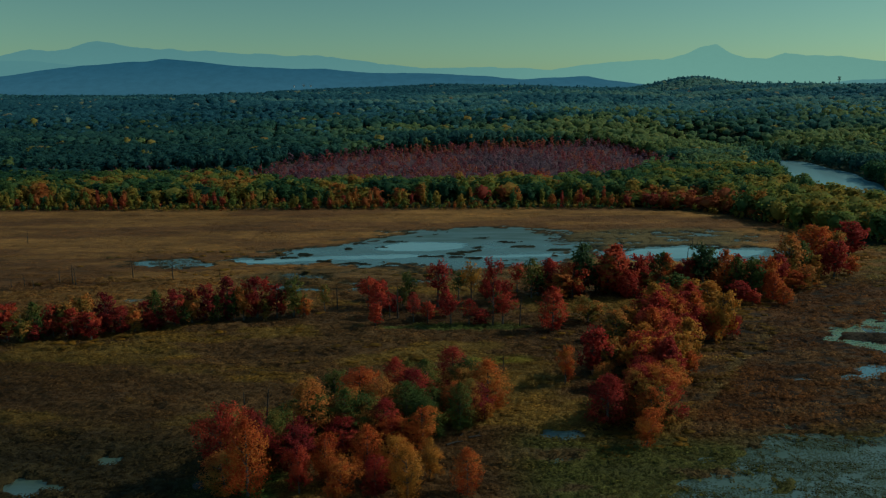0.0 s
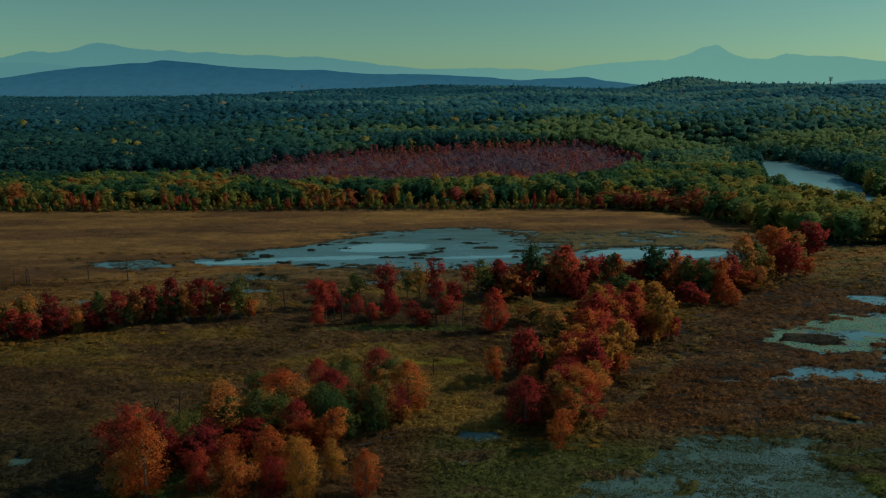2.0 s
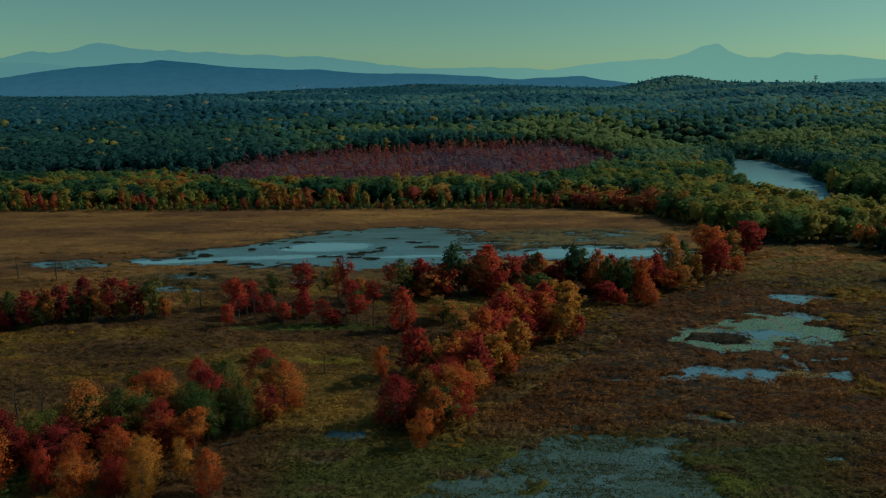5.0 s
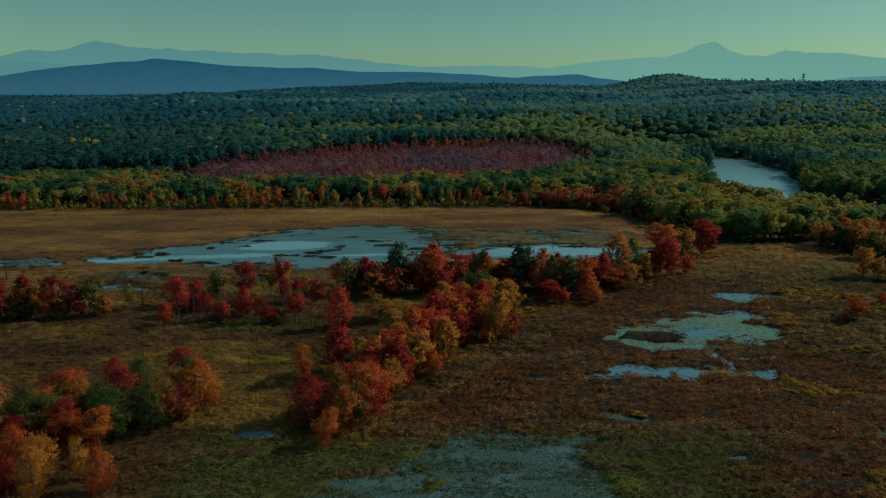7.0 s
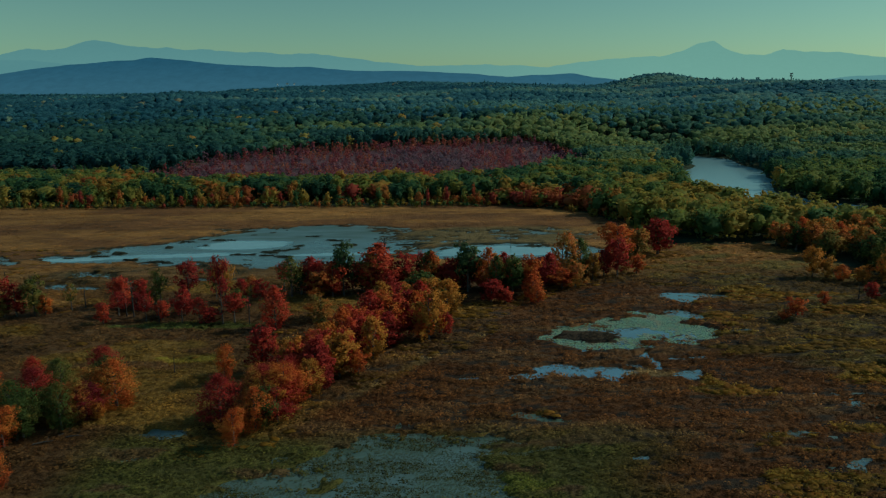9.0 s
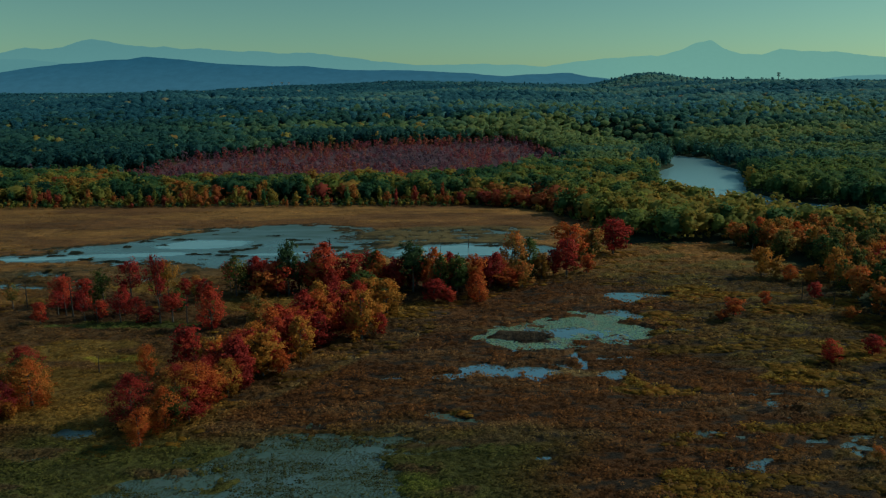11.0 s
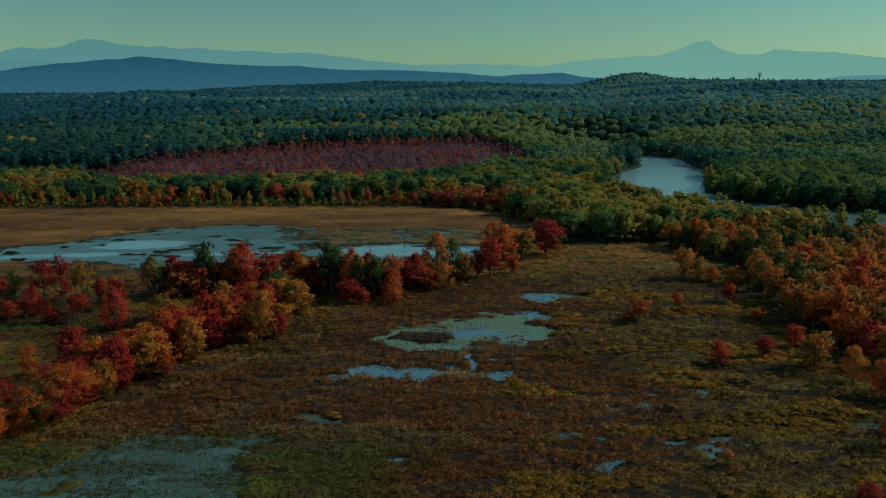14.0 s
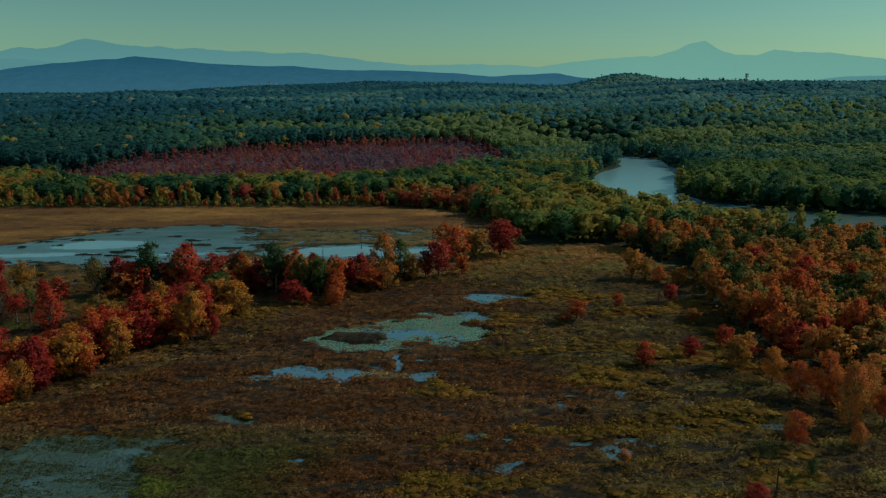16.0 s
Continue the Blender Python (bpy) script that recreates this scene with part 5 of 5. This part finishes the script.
def reeds(label, x0, x1, y0, y1, spacing, size, tints, where):
    """Drowned sedge in shallow water: thin stands with water between."""
    X, Y = scatter_trees(rng, x0, x1, y0, y1, spacing)
    depth = pool_depth(X, Y)
    thick = fbm(X, Y * 2.6, 11.0, 66, 4) + rng.uniform(-0.22, 0.22, len(X)) + 0.25 * (1 - smooth(depth, 0.0, 0.35))
    ok = (depth > -0.1) & where(X, Y, thick)
    X, Y = X[ok], Y[ok]
    vs, cs, ns = [], [], []
    pick = rng.integers(0, len(TUFTS), len(X))
    w = smooth(fbm(X, Y, 14.0, 68, 2), -0.1, 0.2)[:, None]
    col = np.array(tints[0]) * (1 - w) + np.array(tints[1]) * w
    for k, (tv, tf, tn) in enumerate(TUFTS):
        i = np.nonzero(pick == k)[0]
        s = rng.uniform(0.6, 1.2, (len(i), 1, 1)) * size
        vs.append((tv[None] * s * np.array((1, 1, 0.7)) + np.stack([X[i], Y[i], 0 * X[i] - 0.04], -1)[:, None]).reshape(-1, 3))
        cs.append(np.repeat(col[i], len(tv), 0))
        ns.append(np.tile(tn, (len(i), 1)))
    v = np.concatenate(vs)
    ob = new("reeds", mesh_from("reeds", v, np.arange(len(v)).reshape(-1, 4), sedge, tint=np.concatenate(cs), normals=np.concatenate(ns)))
    return tagged(ob, label, "marsh plants", kind="stuff")


def bed(X, Y, cx, cy, a, b2):
    return smooth(1.3 - ((X - cx) / a) ** 2 - ((Y - cy) / b2) ** 2, 0, 1)


OLIVE_BROWN = ((0.085, 0.060, 0.026), (0.080, 0.085, 0.028))
reeds("thin olive and brown reeds standing in shallow water", 16, 92, 82, 118, 0.5, 0.62, OLIVE_BROWN,
      lambda X, Y, thick: thick + 0.6 * np.maximum(bed(X, Y, 63, 109, 7, 2.8), bed(X, Y, 56, 102, 9, 2.6)) > 0.05)
reeds("tan reeds rimming the lily pool", 82, 132, 150, 184, 0.5, 0.45, ((0.17, 0.13, 0.055), (0.12, 0.12, 0.045)),
      lambda X, Y, thick: thick + 0.7 * bed(X, Y, 101, 168, 15, 4.5) > 0.12)
reeds("wet grass in thin sheets of water", 108, 190, 92, 150, 0.5, 0.42, ((0.10, 0.10, 0.05), (0.10, 0.075, 0.03)), lambda X, Y, thick: thick > -0.14)
reeds("drowned grass in the shallows round the pond", -112, 125, 196, 292, 1.0, 0.9, ((0.12, 0.10, 0.05), (0.13, 0.085, 0.032)),
      lambda X, Y, thick: (thick > -0.02) & ((X < -74) | (Y < 226) & (X < 32) | (X > 40) & (Y > 264)))

# floating leaves
X, Y = scatter_trees(rng, 14, 140, 82, 186, 0.34)
on = np.zeros(len(X), bool)
for cx, cy, a, b2 in PADS:
    on |= 1 - ((X - cx) / a) ** 2 - ((Y - cy) / b2) ** 2 > 0
patch = fbm(X, Y * 1.5, 7.0, 83, 4) + np.where(Y < 140, 0.7 * fbm(X, Y * 1.6, 1.8, 85, 3), 0)
on &= (pool_depth(X, Y) > 0.02) & (patch > np.where(Y > 140, -0.46, -0.36) + rng.uniform(-0.2, 0.2, len(X)))
on &= ~(((X - 107.5) / 8.5) ** 2 + ((Y - 163) / 2.9) ** 2 < 1 + 2.2 * fbm(X, Y * 1.6, 4.0, 84, 3))
X, Y = X[on], Y[on]


def floating(name, label, mat, X, Y, r0, r1):
    a = rng.uniform(0, 6.28, len(X))[:, None] + np.linspace(0, 2 * np.pi, 7)[None, :6]
    r = rng.uniform(r0, r1, len(X))[:, None]
    v = np.stack([X[:, None] + np.cos(a) * r, Y[:, None] + np.sin(a) * r, np.zeros_like(a) + 0.02 + rng.uniform(0, 0.05, len(X))[:, None] + 0.03 * np.cos(a)], -1)
    return tagged(new(name, mesh_from(name, v.reshape(-1, 3), np.arange(v.size // 3).reshape(-1, 6), mat)), label, "water plants", kind="stuff")


floating("lily_pads", "pale mint-green lily pads covering a shallow pool", pad_mat, X[Y > 140], Y[Y > 140], 0.14, 0.29)
floating("duckweed", "dull green floating weed on the near pool", weed_mat, X[Y < 140], Y[Y < 140], 0.08, 0.2)


# ---- dead trees, logs and the like ----
def dead_tree(x, y, h, limbs, seed, group):
    """A bare grey snag with a few broken limbs."""
    r = np.random.default_rng(seed)
    bm = bmesh.new()
    lean = r.uniform(-0.06, 0.06, 2) * h
    wide = 0.05 + 0.014 * h
    path = [(lean[0] * k * k + r.uniform(-0.05, 0.05), lean[1] * k * k, h * k) for k in (0, 0.3, 0.6, 0.85, 1.0)]
    tube(bm, path, [wide * 1.3, wide, wide * 0.8, wide * 0.55, wide * 0.3], 7)
    root = new("dead_tree")
    root.location = (x, y, max(0.0, float(ground_height(np.array([x]), np.array([y]))[0])) - 0.1)
    tagged(root, "bare grey dead tree with broken limbs, standing in the marsh", "dead tree", group)
    part("trunk", bm, grey_wood, root)
    for i in range(limbs):
        bm = bmesh.new()
        k = r.uniform(0.4, 0.95)
        a = r.uniform(0, 6.28)
        out = h * r.uniform(0.12, 0.28) * (1.2 - k)
        s = Vector((lean[0] * k * k, lean[1] * k * k, h * k))
        tube(bm, [s, s + Vector((math.cos(a) * out * 0.6, math.sin(a) * out * 0.6, out * 0.4)), s + Vector((math.cos(a) * out, math.sin(a) * out, out * 1.1))],
             [wide * 0.5, wide * 0.35, wide * 0.15], 5)
        part("limb", bm, grey_wood, root)
    return root


for i, (x, y, h, limbs) in enumerate([(-81.2, 212.9, 7.5, 3), (-94.1, 215.1, 6.0, 2), (-108.9, 208.1, 6.5, 2), (-108.0, 208.1, 5.6, 1), (-113.4, 209.5, 4.8, 1), (-156.6, 270.3, 5.2, 1), (-121.4, 205.2, 3.9, 1), (-123.8, 202.8, 2.8, 1), (-118.6, 204.6, 2.9, 1), (-67.6, 214.6, 3.0, 0), (-27.7, 182.9, 7.0, 2), (-13.5, 175.0, 5.7, 3), (-11.5, 174.5, 8.7, 2), (-4.0, 171.3, 4.3, 4), (18.4, 170.1, 7.4, 4), (24.2, 168.8, 6.4, 4)]
                                     + [(48.3, 198.4, 15.4, 4), (100.5, 215.2, 10.8, 3), (-28.5, 109.0, 8.8, 4), (-31.2, 107.2, 9.6, 3), (11.8, 138.5, 4.0, 1), (164.8, 93.5, 5.0, 2), (165.0, 104.3, 1.4, 0), (159.8, 97.4, 1.4, 0), (175.0, 188.2, 5.4, 2), (179.5, 180.7, 4.5, 2), (185.5, 163.2, 5.2, 4), (130.7, 277.1, 5.5, 2), (78.9, 231.6, 5.6, 3), (88.6, 255.1, 5.1, 2)]):
    dead_tree(x, y, h, limbs, 300 + i, "dead trees in the marsh")


def log(x, y, length, turn):
    bm = bmesh.new()
    tube(bm, [(0, 0, 0.2), (length * 0.5, 0.1, 0.28), (length, 0.0, 0.22)], [0.16, 0.13, 0.07], 8)
    root = new("fallen_log")
    root.matrix_basis = pose(x, y, max(0.0, float(ground_height(np.array([x]), np.array([y]))[0])), 0, 0, turn)
    part("trunk", bm, grey_wood, root)
    bm = bmesh.new()
    tube(bm, [(length * 0.6, 0, 0.25), (length * 0.75, 0.5, 0.5), (length * 0.8, 0.8, 0.9)], [0.06, 0.045, 0.02], 5)
    part("limb", bm, grey_wood, root)
    return tagged(root, "pale fallen log lying in the marsh grass", "log", "fallen logs")


for x, y, length, turn in [(0.3, 107.8, 3, 25), (4.0, 111.1, 2.5, 10), (2.5, 111.6, 2.5, 40)]:
    log(x, y, length, turn)

# a dark boulder in the grass beside the front clump
bm = bmesh.new()
bmesh.ops.create_icosphere(bm, subdivisions=3, radius=1.0)
for v in bm.verts:
    v.co *= 1 + 0.22 * noise.noise(v.co * 1.7) + 0.08 * noise.noise(v.co * 5)
    v.co.x, v.co.y, v.co.z = v.co.x * 0.95, v.co.y * 0.8, v.co.z * 0.75
rock, n, l, b = material("dark_granite", 0.9)
l.new(ramp(n, l, noise_tex(n, l, 4.0, 6.0, position(n).outputs["Position"]), [(0.3, (0.03, 0.03, 0.028)), (0.7, (0.09, 0.085, 0.075))]), b.inputs["Base Color"])
boulder = part("boulder", bm, rock)
boulder.location = (-35.3, 95.8, 0.55)
tagged(boulder, "dark rounded boulder in green grass under maples", "boulder")

# mast on the hill
tx, ty = 471, 894
tz = float(ground_height(np.array([tx]), np.array([ty]))[0])
mast = tagged(new("radio_mast"), "grey steel radio mast with antenna frames above the trees", "radio mast")
mast.location = (tx, ty, tz)
bm = bmesh.new()
tube(bm, [(0, 0, -0.5), (0, 0, 9), (0, 0, 18.5)], [0.7, 0.55, 0.45], 8)
part("pole", bm, steel, mast)
for z in (15.0, 17.6):
    bm = bmesh.new()
    for k in range(6):
        a0, a1 = k * math.pi / 3, (k + 1) * math.pi / 3
        tube(bm, [(1.35 * math.cos(a0), 1.35 * math.sin(a0), z), (1.35 * math.cos(a1), 1.35 * math.sin(a1), z)], [0.14, 0.14], 5)
        tube(bm, [(0, 0, z), (1.35 * math.cos(a0), 1.35 * math.sin(a0), z)], [0.1, 0.1], 5)
    frame_part = part("antenna_frame", bm, steel, mast)
    for k in range(6):
        bm = bmesh.new()
        a = k * math.pi / 3
        box(bm, 1.45 * math.cos(a) - 0.25, 1.45 * math.sin(a) - 0.25, z - 0.9, 1.45 * math.cos(a) + 0.25, 1.45 * math.sin(a) + 0.25, z + 1.1)
        part("antenna", bm, steel, frame_part)


def house(x, y, z, w, d, h, turn):
    """A pale farm building far off below the hill."""
    root = tagged(new("farm_building"), "small white building far off below the blue hill", "building", "far buildings")
    root.matrix_basis = pose(x, y, z, 0, 0, turn)
    bm = bmesh.new()
    box(bm, -w / 2, -d / 2, -3, w / 2, d / 2, h)
    part("wall", bm, white_paint, root)
    bm = bmesh.new()
    p = [bm.verts.new(q) for q in ((-w / 2 - 1, -d / 2 - 1, h), (w / 2 + 1, -d / 2 - 1, h), (w / 2 + 1, d / 2 + 1, h), (-w / 2 - 1, d / 2 + 1, h), (-w / 2 - 1, 0, h + d * 0.35), (w / 2 + 1, 0, h + d * 0.35))]
    for f in ((0, 1, 5, 4), (2, 3, 4, 5), (0, 4, 3), (1, 2, 5), (3, 2, 1, 0)):
        bm.faces.new([p[i] for i in f])
    part("roof", bm, slate, root)


for row in [(-403, 2175, 67, 11, 7, 4, 10), (-384, 2178, 67, 7, 6, 3.5, 22), (-431, 2172, 66, 6, 6, 3, 5)]:
    house(*row[:3], *(0.6 * q for q in row[3:6]), row[6])
